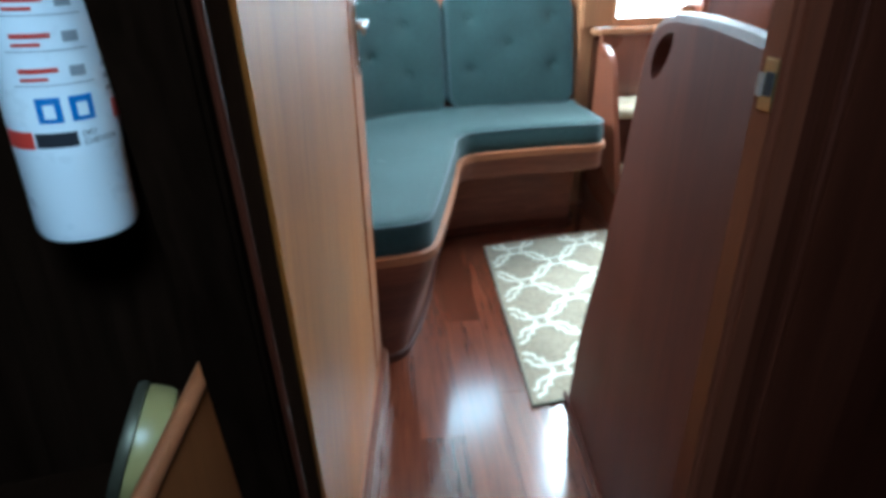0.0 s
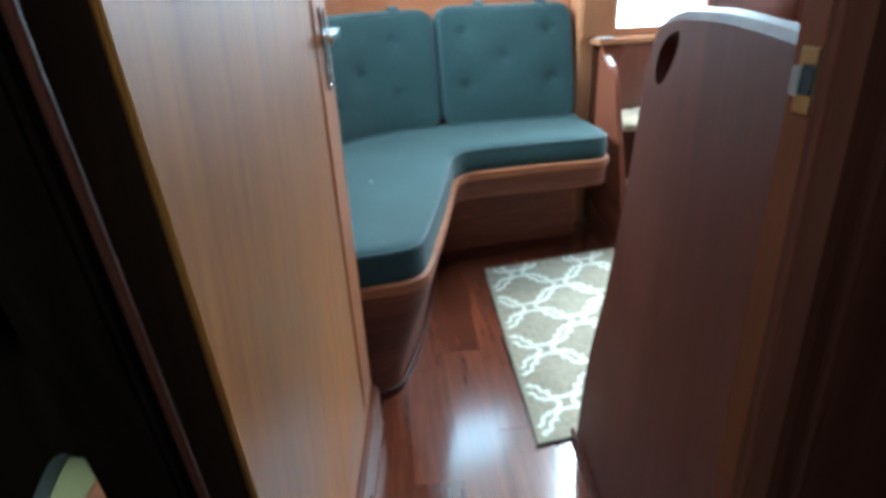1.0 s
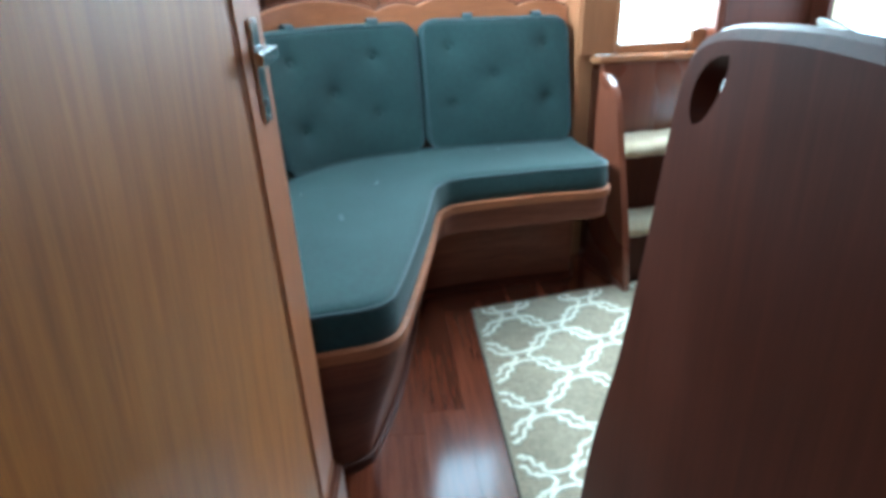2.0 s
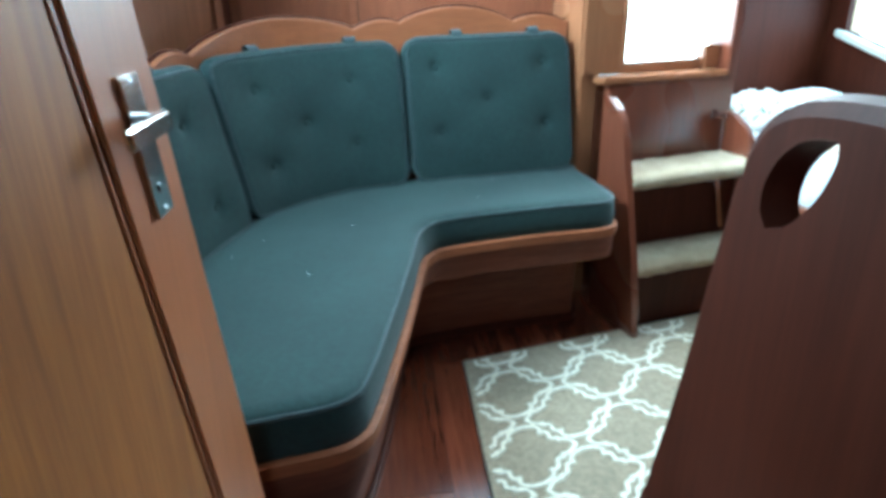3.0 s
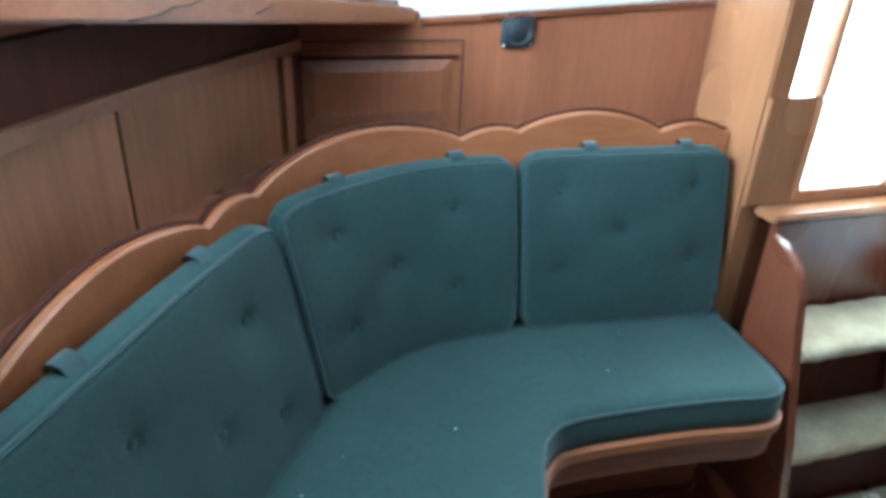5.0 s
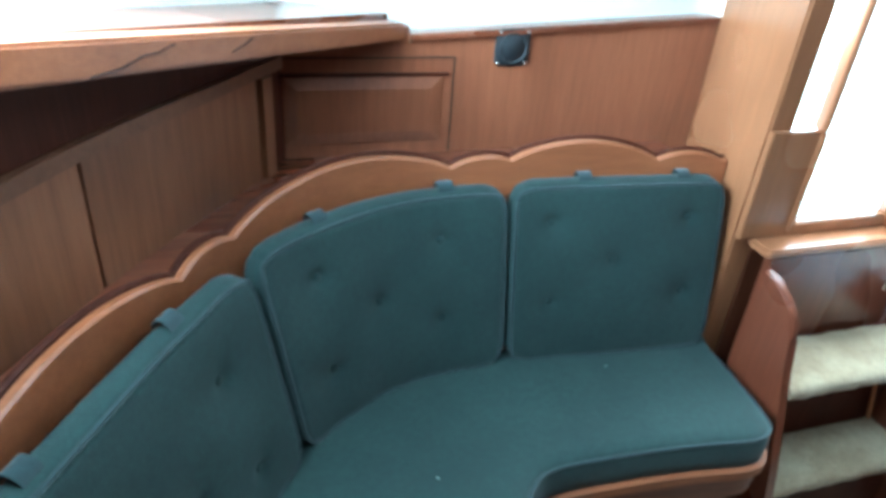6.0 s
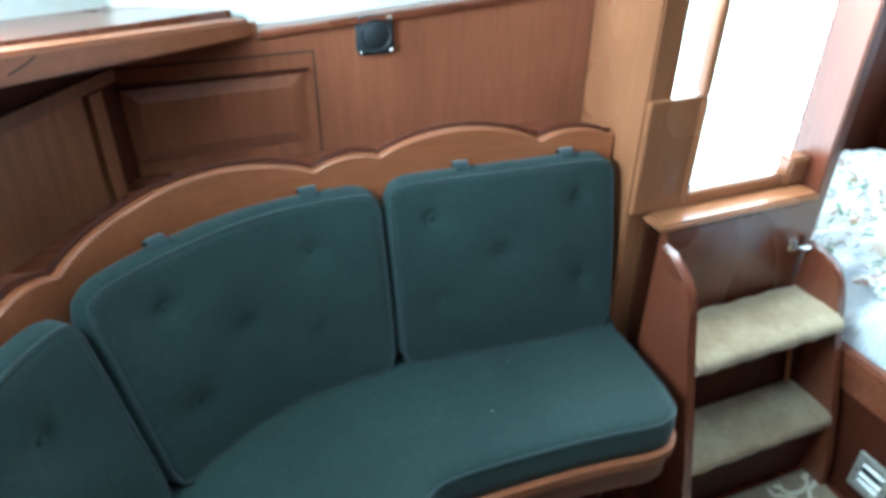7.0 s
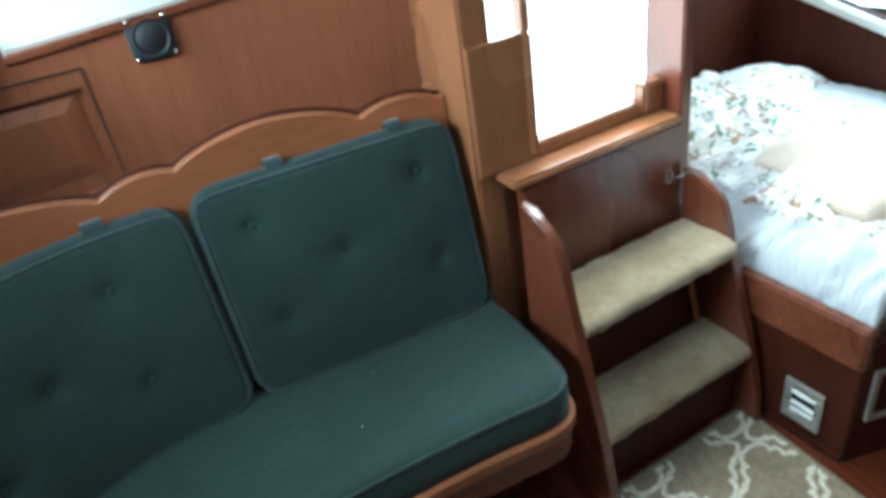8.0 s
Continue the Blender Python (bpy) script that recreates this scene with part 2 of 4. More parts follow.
def box(x0, x1, y0, y1, z0, z1, bm=None, bevel=0.0, seg=2):
    return slab([(x0, y0, z0), (x1, y0, z0), (x1, y1, z0), (x0, y1, z0)], (0, 0, z1 - z0), bm, bevel, seg)


def plank(p, q, thick, z0, z1, bm=None, bevel=0.0, seg=2, rise=0.0):
    """An upright board from p to q in plan; its thickness lies to the left of the way from p to q."""
    p, q = Vector((*p, 0)), Vector((*q, 0))
    d = (q - p).normalized()
    n = Vector((-d.y, d.x, 0)) * thick
    return slab([p + Vector((0, 0, z0)), q + Vector((0, 0, z0 + rise)), q + Vector((0, 0, z1 + rise)), p + Vector((0, 0, z1))], n, bm, bevel, seg)


def tube(path, r, bm=None, sides=8, closed=False):
    """A round rod along a line of points."""
    bm = bm or bmesh.new()
    pts = [Vector(p) for p in path]
    k, rings = len(pts), []
    for i, p in enumerate(pts):
        a = pts[(i - 1) % k] if closed else pts[max(i - 1, 0)]
        b = pts[(i + 1) % k] if closed else pts[min(i + 1, k - 1)]
        d = (b - a).normalized()
        u = d.orthogonal() if abs(d.z) > 0.95 else d.cross(Vector((0, 0, 1)))
        u.normalize()
        w = d.cross(u).normalized()
        rings.append([bm.verts.new(p + (u * math.cos(t) + w * math.sin(t)) * r) for t in (2 * math.pi * j / sides for j in range(sides))])
    for i in range(k if closed else k - 1):
        a, b = rings[i], rings[(i + 1) % k]
        for j in range(sides):
            bm.faces.new((a[j], a[(j + 1) % sides], b[(j + 1) % sides], b[j]))
    if not closed:
        bm.faces.new(rings[0][::-1])
        bm.faces.new(rings[-1])
    return bm


def spline(ctrl, per=10):
    """A smooth line through points."""
    c = [Vector(p) for p in ctrl]
    c = [c[0] * 2 - c[1]] + c + [c[-1] * 2 - c[-2]]
    out = []
    for i in range(1, len(c) - 2):
        for j in range(per):
            t = j / per
            p0, p1, p2, p3 = c[i - 1:i + 3]
            out.append(0.5 * (2 * p1 + (p2 - p0) * t + (2 * p0 - 5 * p1 + 4 * p2 - p3) * t * t + (3 * p1 - p0 - 3 * p2 + p3) * t ** 3))
    out.append(c[-2])
    return out


class Line:
    """A line in plan by its length, with the normal to its right."""
    def __init__(self, pts):
        self.p = [Vector(q).to_2d() for q in pts]
        self.s = [0.0]
        for a, b in zip(self.p, self.p[1:]):
            self.s.append(self.s[-1] + (b - a).length)
        self.length = self.s[-1]

    def at(self, s):
        s = min(max(s, 0.0), self.length)
        i = 0
        while i < len(self.s) - 2 and self.s[i + 1] < s:
            i += 1
        a, b = self.p[i], self.p[i + 1]
        u = (s - self.s[i]) / max(self.s[i + 1] - self.s[i], 1e-9)
        d0 = (self.p[min(i + 2, len(self.p) - 1)] - self.p[max(i - 1, 0)]).normalized()
        return a.lerp(b, u), Vector((d0.y, -d0.x))

    def near(self, x, y):
        q = Vector((x, y))
        return min(((p - q).length, s) for p, s in zip(self.p, self.s))[1]


def offset_loop(pts, d):
    """A closed outline in plan moved inwards by d."""
    k, out = len(pts), []
    area = sum(pts[i].x * pts[(i + 1) % k].y - pts[(i + 1) % k].x * pts[i].y for i in range(k))
    sgn = 1 if area > 0 else -1
    for i in range(k):
        t = (pts[(i + 1) % k] - pts[(i - 1) % k]).normalized()
        out.append(pts[i] + Vector((-t.y, t.x)) * d * sgn)
    return out


def lofted(loops, bm=None):
    """Closed rings of equal count, joined and capped."""
    bm = bm or bmesh.new()
    rings = [[bm.verts.new(p) for p in r] for r in loops]
    k = len(rings[0])
    for a, b in zip(rings, rings[1:]):
        for j in range(k):
            bm.faces.new((a[j], a[(j + 1) % k], b[(j + 1) % k], b[j]))
    bm.faces.new(rings[0][::-1])
    bm.faces.new(rings[-1])
    return bm


def sheet_with_hole(outer, hole, to3d, shift):
    """A flat board with one hole, given in its own plane, pulled by a vector."""
    bm = bmesh.new()
    loops = []
    for pts in (outer, hole):
        vs = [bm.verts.new(to3d(*p)) for p in pts]
        loops.append(vs)
        for i in range(len(vs)):
            bm.edges.new((vs[i], vs[(i + 1) % len(vs)]))
    bmesh.ops.triangle_fill(bm, edges=bm.edges[:], use_beauty=True)
    faces = bm.faces[:]
    twin = {v: bm.verts.new(v.co + Vector(shift)) for v in bm.verts[:]}
    for f in faces:
        bm.faces.new([twin[v] for v in reversed(f.verts)])
    for vs in loops:
        for i in range(len(vs)):
            a, b = vs[i], vs[(i + 1) % len(vs)]
            bm.faces.new((a, b, twin[b], twin[a]))
    return bm


def button(place, normal, r, bm=None):
    bm = bm or bmesh.new()
    m = Matrix.Translation(place) @ Vector(normal).to_track_quat("Z", "Y").to_matrix().to_4x4() @ Matrix.Diagonal((r, r, r * 0.45, 1))
    bmesh.ops.create_uvsphere(bm, u_segments=10, v_segments=6, radius=1.0, matrix=m)
    return bm
# ---- plan ----
BULK_Y = 2.975                    # after bulkhead
STEP_Y = 2.60                     # wall behind the steps
BEAM_Z = 1.155                    # underside of the side-deck beam at the bulkhead
DECK_Z = 1.203
ROOF_Z = 1.95
SEAT_Z = 0.487
WALL_D = Vector((-0.649, -0.761))  # way of the port locker wall
DOOR_H, DOOR_E = Vector((-0.524, 0.796)), Vector((-0.322, 1.425))   # hinge and free edge
PART_O, PART_D = Vector((0.187, 1.388)), Vector((-0.270, -0.963))  # partition's far foot and its way

# seat back, right to left; fiddle rail outline, near end to far end; plinth foot
BACK = Line(spline([(0.812, 2.572), (0.53, 2.595), (0.26, 2.610), (0.04, 2.598), (-0.11, 2.530), (-0.225, 2.430), (-0.355, 2.235), (-0.49, 1.985), (-0.66, 1.66)], 8))
FRONT = spline([(-0.60, 1.582), (-0.29, 1.578), (-0.19, 1.576), (-0.135, 1.594), (-0.098, 1.646), (0.0, 1.850), (0.097, 2.063), (0.157, 2.203), (0.197, 2.258), (0.26, 2.285), (0.45, 2.282), (0.60, 2.270), (0.705, 2.257), (0.758, 2.270), (0.785, 2.310), (0.800, 2.42), (0.806, 2.55)], 6)
FOOT = spline([(-0.58, 1.712), (-0.30, 1.702), (-0.24, 1.702), (-0.185, 1.717), (-0.15, 1.762), (-0.060, 1.92), (0.03, 2.12), (0.12, 2.34), (0.155, 2.43), (0.21, 2.485), (0.42, 2.488), (0.58, 2.475), (0.70, 2.462), (0.745, 2.457), (0.76, 2.47), (0.78, 2.52), (0.79, 2.56)], 6)

# ---- floor ----
floor = solo("floor", box(-1.35, 2.6, -0.75, 3.3, -0.08, -0.012), MAHOGANY_DEEP, "dark bed under the varnished plank floor", "floor", kind="structure")


# ---- hull, roof and bulkheads ----
def wall(name, bm, material, label, category="wall", smooth=False):
    return solo(name, bm, material, label, category, kind="structure", smooth=smooth)


wall("wall_north", slab([(-0.30, BULK_Y, 0), (0.93, BULK_Y, 0), (0.93, BULK_Y, 1.200), (0.085, BULK_Y, 1.150), (0.085, BULK_Y, 1.185), (-0.30, BULK_Y, 1.185)], (0, 0.03, 0)), BULK_WOOD, "reddish varnished mahogany bulkhead with upright grain")
bm = slab([(0.086, BULK_Y - 0.012, 1.152), (0.90, BULK_Y - 0.012, 1.200), (0.90, BULK_Y - 0.012, 1.218), (0.086, BULK_Y - 0.012, 1.170)], (0, 0.057, 0), bevel=0.004)
solo("trim", bm, MAHOGANY_X, "dark varnished cap rail along the bulkhead top", "trim", kind="structure")
# framed locker panel let into the bulkhead
# thin dark strips draw in the shadow line round the locker
bm = box(-0.21, 0.198, BULK_Y - 0.003, BULK_Y - 0.001, 1.115, 1.118)
box(0.195, 0.198, BULK_Y - 0.003, BULK_Y - 0.001, 0.87, 1.1145, bm)
solo("trim", bm, GROOVE, "dark strip drawn as a shadow line round the locker front", "trim", kind="structure", smooth=False)
locker = thing("bulkhead_locker", (-0.03, BULK_Y - 0.02, 0.90), "raised mahogany locker panel in the bulkhead", "locker")
bm = bmesh.new()
x0, x1, z0, z1 = -0.20, 0.170, 0.915, 1.077
ring_o = [(x0, BULK_Y - 0.004, z0), (x1, BULK_Y - 0.004, z0), (x1, BULK_Y - 0.004, z1), (x0, BULK_Y - 0.004, z1)]
ring_i = [(x0 + 0.03, BULK_Y - 0.014, z0 + 0.03), (x1 - 0.03, BULK_Y - 0.014, z0 + 0.03), (x1 - 0.03, BULK_Y - 0.014, z1 - 0.03), (x0 + 0.03, BULK_Y - 0.014, z1 - 0.03)]
a, b = [bm.verts.new(p) for p in ring_o], [bm.verts.new(p) for p in ring_i]
for i in range(4):
    bm.faces.new((a[i], a[(i + 1) % 4], b[(i + 1) % 4], b[i]))
bm.faces.new(b)
bm.faces.new([bm.verts.new((p[0], BULK_Y, p[2])) for p in ring_o])
part("panel", bm, BULK_WOOD, locker, smooth=False)
bm = box(x0 - 0.012, x1 + 0.012, BULK_Y - 0.012, BULK_Y - 0.002, z1, z1 + 0.006)
part("moulding", bm, MAHOGANY_DEEP, locker, "dark moulding strip")

# white cabin trunk above the bulkhead and over the port deck, with its window
wall("wall_trunk_north", sheet_with_hole([(-1.5, DECK_Z - 0.06), (1.0, DECK_Z - 0.06), (1.0, ROOF_Z), (-1.5, ROOF_Z)], [(0.26, 1.29), (0.74, 1.29), (0.74, 1.62), (0.26, 1.62)], lambda x, z: (x, 3.05, z), (0, 0.03, 0)), WHITE, "cream white painted cabin trunk end")
wp = Vector((-0.20, 3.02))
port_far = wp + WALL_D * 2.1
bm = plank(port_far, wp, 0.03, DECK_Z, 1.36)
plank(port_far, wp, 0.03, 1.80, ROOF_Z, bm)
plank(wp + WALL_D * 0.18, wp + WALL_D * 0.001, 0.03, 1.36, 1.80, bm)
plank(wp + WALL_D * 1.02, wp + WALL_D * 0.92, 0.03, 1.36, 1.80, bm)
wall("wall_trunk_port", bm, WHITE, "cream white cabin side with window openings")
# roof out of view, its paint darkened to dim the seat
wall("ceiling", sheet_with_hole([(-1.6, 0.76), (2.6, 0.76), (2.6, 3.3), (-1.6, 3.3)], [(0.25, 1.65), (0.85, 1.65), (0.85, 2.25), (0.25, 2.25)], lambda x, y: (x, y, ROOF_Z), (0, 0, 0.05)), CEILING_PAINT, "unseen cabin roof, its cream paint greyed to bounce less light, with a hatch opening", "ceiling")
wall("ceiling_passage", sheet_with_hole([(-1.6, -0.78), (2.6, -0.78), (2.6, 0.76), (-1.6, 0.76)], [(-0.95, -0.38), (-0.49, -0.38), (-0.49, 0.02), (-0.95, 0.02)], lambda x, y: (x, y, ROOF_Z), (0, 0, 0.05)), WHITE, "cream white passage roof with a small hatch", "ceiling")

# locker wall on the port side
LOCK = Line(spline([(-0.20, 2.972), (-0.345, 2.765), (-0.525, 2.505), (-0.70, 2.18), (-0.95, 1.66)], 10))


def strip(line, s0, s1, o0, o1, z0, z1):
    """A flat upright board bent along a line in plan."""
    bm = bmesh.new()
    prev = None
    n_ = max(4, int((s1 - s0) / 0.04))
    for i in range(n_ + 1):
        p, nrm = line.at(s0 + (s1 - s0) * i / n_)
        ring = [bm.verts.new((p.x + nrm.x * o, p.y + nrm.y * o, z)) for o, z in ((o0, z0), (o1, z0), (o1, z1), (o0, z1))]
        if prev:
            for j in range(4):
                bm.faces.new((prev[j], prev[(j + 1) % 4], ring[(j + 1) % 4], ring[j]))
        else:
            bm.faces.new(ring)
        prev = ring
    bm.faces.new(prev[::-1])
    return bm


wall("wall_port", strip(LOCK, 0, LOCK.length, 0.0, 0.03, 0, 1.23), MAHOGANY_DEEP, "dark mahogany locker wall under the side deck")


def port_board(name, s0, s1, z0, z1, proud, material, label, category):
    return solo(name, strip(LOCK, s0, s1, -proud, -0.0005, z0, z1), material, label, category, kind="structure")


port_board("trim", 0.02, LOCK.length, 1.102, 1.128, 0.016, LOCKER_RAIL, "mahogany rail over the sliding locker doors", "trim")
port_board("trim", 0.075, 0.110, 0.87, 1.101, 0.022, LOCKER_WOOD, "upright mahogany stile between locker doors", "trim")
for s0, s1 in ((0.115, 0.585), (0.593, 1.02), (1.026, LOCK.length)):
    port_board("locker_door", s0, s1, 0.87, 1.100, 0.010, LOCKER_WOOD, "flat mahogany sliding locker door", "locker door")

# side-deck beam with its shelf
bp = Vector((0.078, BULK_Y))
BD = Vector((-0.69, -0.724))
bq = bp + BD * 1.45
beam = thing("deck_beam", (bp.x, bp.y, BEAM_Z), "heavy varnished teak beam edging the side deck, cracked with age", "beam", kind="structure")
n2 = Vector((-0.724, 0.69))
bm = slab([(bq.x, bq.y, BEAM_Z + 0.160), (bp.x, bp.y, BEAM_Z), (bp.x, bp.y, BEAM_Z + 0.037), (bq.x, bq.y, BEAM_Z + 0.222)], (n2.x * 0.05, n2.y * 0.05, 0), bevel=0.006)
part("fascia", bm, TRIM, beam)
a, b = bp + n2 * 0.05, bq + n2 * 0.05
bm = slab([(a.x, a.y, BEAM_Z + 0.024), (b.x, b.y, BEAM_Z + 0.184), (b.x + n2.x * 0.30, b.y + n2.y * 0.30, BEAM_Z + 0.184), (a.x + n2.x * 0.30, a.y + n2.y * 0.30, BEAM_Z + 0.024)], (0, 0, 0.028))
part("shelf", bm, MAHOGANY_X, beam)
for s, h, pts in ((0.66, 0.0, [(0, 0.037), (0.03, 0.027), (0.055, 0.025), (0.09, 0.012), (0.14, 0.004)]), (0.50, 0.0, [(0, 0.036), (0.02, 0.026), (0.05, 0.016)])):
    way = []
    for ds, dz in pts:
        q = bp + BD * (s + ds) - n2 * 0.0006
        way.append((q.x, q.y, BEAM_Z + 0.16 * (s + ds) / 1.45 + dz))
    part("crack", tube(way, 0.0012, sides=5), GROOVE, beam, "dark crack in the varnish")

# post and wall behind the steps, with its opening
post = thing("companionway_post", (0.93, STEP_Y, 0), "broad honey-coloured varnished post beside the companionway", "post", kind="structure")
part("board", slab([(0.822, STEP_Y + 0.02, 0), (0.889, STEP_Y + 0.02, 0), (0.960, BULK_Y - 0.002, 0), (0.900, BULK_Y - 0.002, 0), (0.826, 2.72, 0)], (0, 0, ROOF_Z), bevel=0.005), POST_WOOD, post)
part("casing", box(0.823, 0.969, STEP_Y + 0.004, STEP_Y + 0.0185, 0.776, 1.045, bevel=0.002), POST_WOOD, post)
part("bead", box(0.950, 0.968, STEP_Y - 0.008, STEP_Y + 0.0035, 0.79, 1.045, bevel=0.004), POST_WOOD, post)
part("mullion", box(0.949, 0.969, STEP_Y - 0.004, STEP_Y + 0.030, 1.046, 1.72, bevel=0.003), POST_WOOD, post)
wall("wall_steps", box(0.890, 1.336, STEP_Y + 0.0195, STEP_Y + 0.045, 0, 0.774), MAHOGANY, "mahogany panel behind the companionway steps")
frame_ob = thing("window_1", (1.2, STEP_Y, 0.80), "bright companionway opening framed in varnished teak", "window", kind="structure")
part("sill", box(0.862, 1.336, STEP_Y - 0.06, STEP_Y + 0.02, 0.752, 0.774, bevel=0.006), POST_WOOD, frame_ob, "worn varnished sill")
part("window_frame", box(0.970, 1.271, STEP_Y + 0.004, STEP_Y + 0.04, 0.775, 0.808, bevel=0.005), POST_WOOD, frame_ob)
part("window_frame", box(1.272, 1.336, STEP_Y - 0.004, STEP_Y + 0.042, 0.775, 0.848, bevel=0.006), POST_WOOD, frame_ob)
part("window_frame", box(1.337, 1.374, STEP_Y - 0.05, STEP_Y + 0.06, 0.0, ROOF_Z, bevel=0.004), MAHOGANY, frame_ob)
part("window_frame", box(0.890, 1.336, STEP_Y + 0.002, STEP_Y + 0.042, 1.721, ROOF_Z, bevel=0.004), POST_WOOD, frame_ob)

# daylight outside
solo("backdrop", box(0.890, 1.34, STEP_Y + 0.064, STEP_Y + 0.07, 0.79, ROOF_Z), DAYLIGHT, "white overcast daylight outside the companionway", "backdrop", kind="structure", smooth=False)
pa, pb = wp + WALL_D * 2.2 + Vector((-0.5, 0.4)), wp + Vector((-0.35, 0.5))
solo("backdrop", plank(pb, pa, 0.02, 1.0, 2.3), DAYLIGHT, "white daylight outside the port windows", "backdrop", kind="structure", smooth=False)
solo("backdrop", box(0.10, 0.90, 3.30, 3.32, 1.1, 1.85), DAYLIGHT_BLUE, "pale sky outside the trunk end window", "backdrop", kind="structure", smooth=False)
solo("backdrop", box(0.0, 1.1, 1.4, 2.5, 2.3, 2.32), DAYLIGHT_BLUE, "pale sky above the open hatch", "backdrop", kind="structure", smooth=False)

solo("backdrop", box(-1.3, -0.6, -0.5, 0.2, 2.3, 2.32), DAYLIGHT_BLUE, "pale sky above the passage hatch", "backdrop", kind="structure", smooth=False)

# starboard hull side over the berth, with its window
HX = 2.35
bm = sheet_with_hole([(-0.75, 0.0), (3.3, 0.0), (3.3, ROOF_Z), (-0.75, ROOF_Z)], [(1.95, 0.53), (3.02, 0.815), (3.02, 1.42), (1.95, 1.42)], lambda y, z: (HX, y, z), (0.03, 0, 0))
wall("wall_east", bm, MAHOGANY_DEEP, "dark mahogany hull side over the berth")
win = thing("window_2", (HX, 2.25, 1.02), "white-framed window over the berth, bright with sky", "window", kind="structure")
part("window_frame", slab([(HX - 0.03, 1.92, 0.490), (HX - 0.03, 3.05, 0.790), (HX - 0.03, 3.05, 0.820), (HX - 0.03, 1.92, 0.520)], (0.05, 0, 0), bevel=0.005), WHITE, win)
part("window_frame", box(HX - 0.03, HX + 0.02, 1.92, 3.05, 1.418, 1.46, bevel=0.006), WHITE, win)
part("window_frame", box(HX - 0.03, HX + 0.02, 2.44, 2.48, 0.672, 1.416, bevel=0.006), WHITE, win)
solo("backdrop", box(2.9, 2.92, 0.8, 3.4, 0.6, 2.2), DAYLIGHT_BLUE, "bluish daylight outside the berth window", "backdrop", kind="structure", smooth=False)
wall("wall_berth_end", box(1.46, 2.38, 3.12, 3.15, 0, ROOF_Z), MAHOGANY_DEEP, "dark mahogany bulkhead at the berth end")
# closing walls of the passage, unseen and blackened to hold its shade
wall("wall_west", box(-1.38, -1.35, -0.75, 2.2, 0, ROOF_Z), SHADOW_WOOD, "unseen passage side, coloured black for shade")
wall("wall_south", box(-1.35, 2.35, -0.78, -0.75, 0, ROOF_Z), SHADOW_WOOD, "unseen passage end, coloured black for shade")

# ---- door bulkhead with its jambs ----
# port bulkhead carries the passage shade in its colour
wall("wall_door_port", box(-1.35, -0.60, 0.915, 0.95, 0, ROOF_Z), SHADOW_WOOD, "bulkhead beside the doorway, coloured nearly black for shade")
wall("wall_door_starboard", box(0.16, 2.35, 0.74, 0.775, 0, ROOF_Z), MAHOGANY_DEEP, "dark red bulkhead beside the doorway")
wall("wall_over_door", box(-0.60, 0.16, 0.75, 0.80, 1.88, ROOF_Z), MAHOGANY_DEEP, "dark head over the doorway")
jamb = thing("doorway_casing", (-0.57, 0.78, 0), "stepped wooden casing round the doorway, blackened for shade", "door frame", kind="structure")
JAMB_LATER = jamb
jamb = thing("doorway_casing", (0.06, 0.75, 0), "dark red fluted casing of the doorway, outer boards deepened for shade, with a latch strike", "door frame", kind="structure")
# boards after the first take the darker wood, which paints in shade
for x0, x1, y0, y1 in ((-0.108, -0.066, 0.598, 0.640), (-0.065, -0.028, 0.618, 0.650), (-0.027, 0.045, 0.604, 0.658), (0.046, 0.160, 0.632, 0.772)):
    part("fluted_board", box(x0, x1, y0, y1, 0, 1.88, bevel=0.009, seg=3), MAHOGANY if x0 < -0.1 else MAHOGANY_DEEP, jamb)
strike = part("strike_plate", box(-0.1105, -0.1080, 0.606, 0.624, 0.996, 1.044, bevel=0.001), BRASS, jamb, "dull brass strike plate with a bent white lip")
part("latch_hole", box(-0.1116, -0.1106, 0.608, 0.618, 1.010, 1.032), BLACK, strike)
part("lip", box(-0.1126, -0.1106, 0.619, 0.627, 1.008, 1.030, bevel=0.0008), GRILLE, strike, "pale bent lip")

# ---- open door ----
dd = (DOOR_E - DOOR_H).normalized()
dn = Vector((dd.y, -dd.x))         # towards the passage


def on_door(s, out, z):
    q = DOOR_E - dd * (s + 0.06 - 0.21 * (1.05 - z)) + dn * out   # the free edge rakes with the hull
    return Vector((q.x, q.y, z))


def door_slab(s0, s1, z0, z1, o0, o1, bevel=0.0):
    return slab([on_door(s0, o0, z0), on_door(s1, o0, z0), on_door(s1, o0, z1), on_door(s0, o0, z1)], Vector((dn.x, dn.y, 0)) * (o1 - o0), bevel=bevel)


door_len = 0.742
door = thing("door_1", (DOOR_H.x, DOOR_H.y, 0.18), "open varnished teak door with golden grain and chrome handle", "door", kind="structure")
# leaf and stile are one wood; their gold and orange paint different light
part("leaf", door_slab(0.136, door_len, 0.185, 1.88, -0.035, 0, 0.002), DOOR_WOOD, door)
part("stile", door_slab(0, 0.118, 0.185, 1.88, -0.035, 0.001, 0.003), TRIM_Z, door, "teak stile, tinted orange for its light")
part("groove", door_slab(0.1185, 0.1355, 0.185, 1.88, -0.03, -0.004), GROOVE, door, "dark double groove")
part("bead", door_slab(0.1245, 0.1295, 0.186, 1.88, -0.02, -0.001, 0.001), TRIM_Z, door)
part("bottom_rail", door_slab(0.0, door_len, 0.170, 0.1845, -0.035, 0.003, 0.002), TRIM_Z, door)
handle = part("handle_plate", door_slab(0.042, 0.078, 0.906, 1.034, 0.0025, 0.006, 0.001), CHROME, door, "worn chrome lock plate")
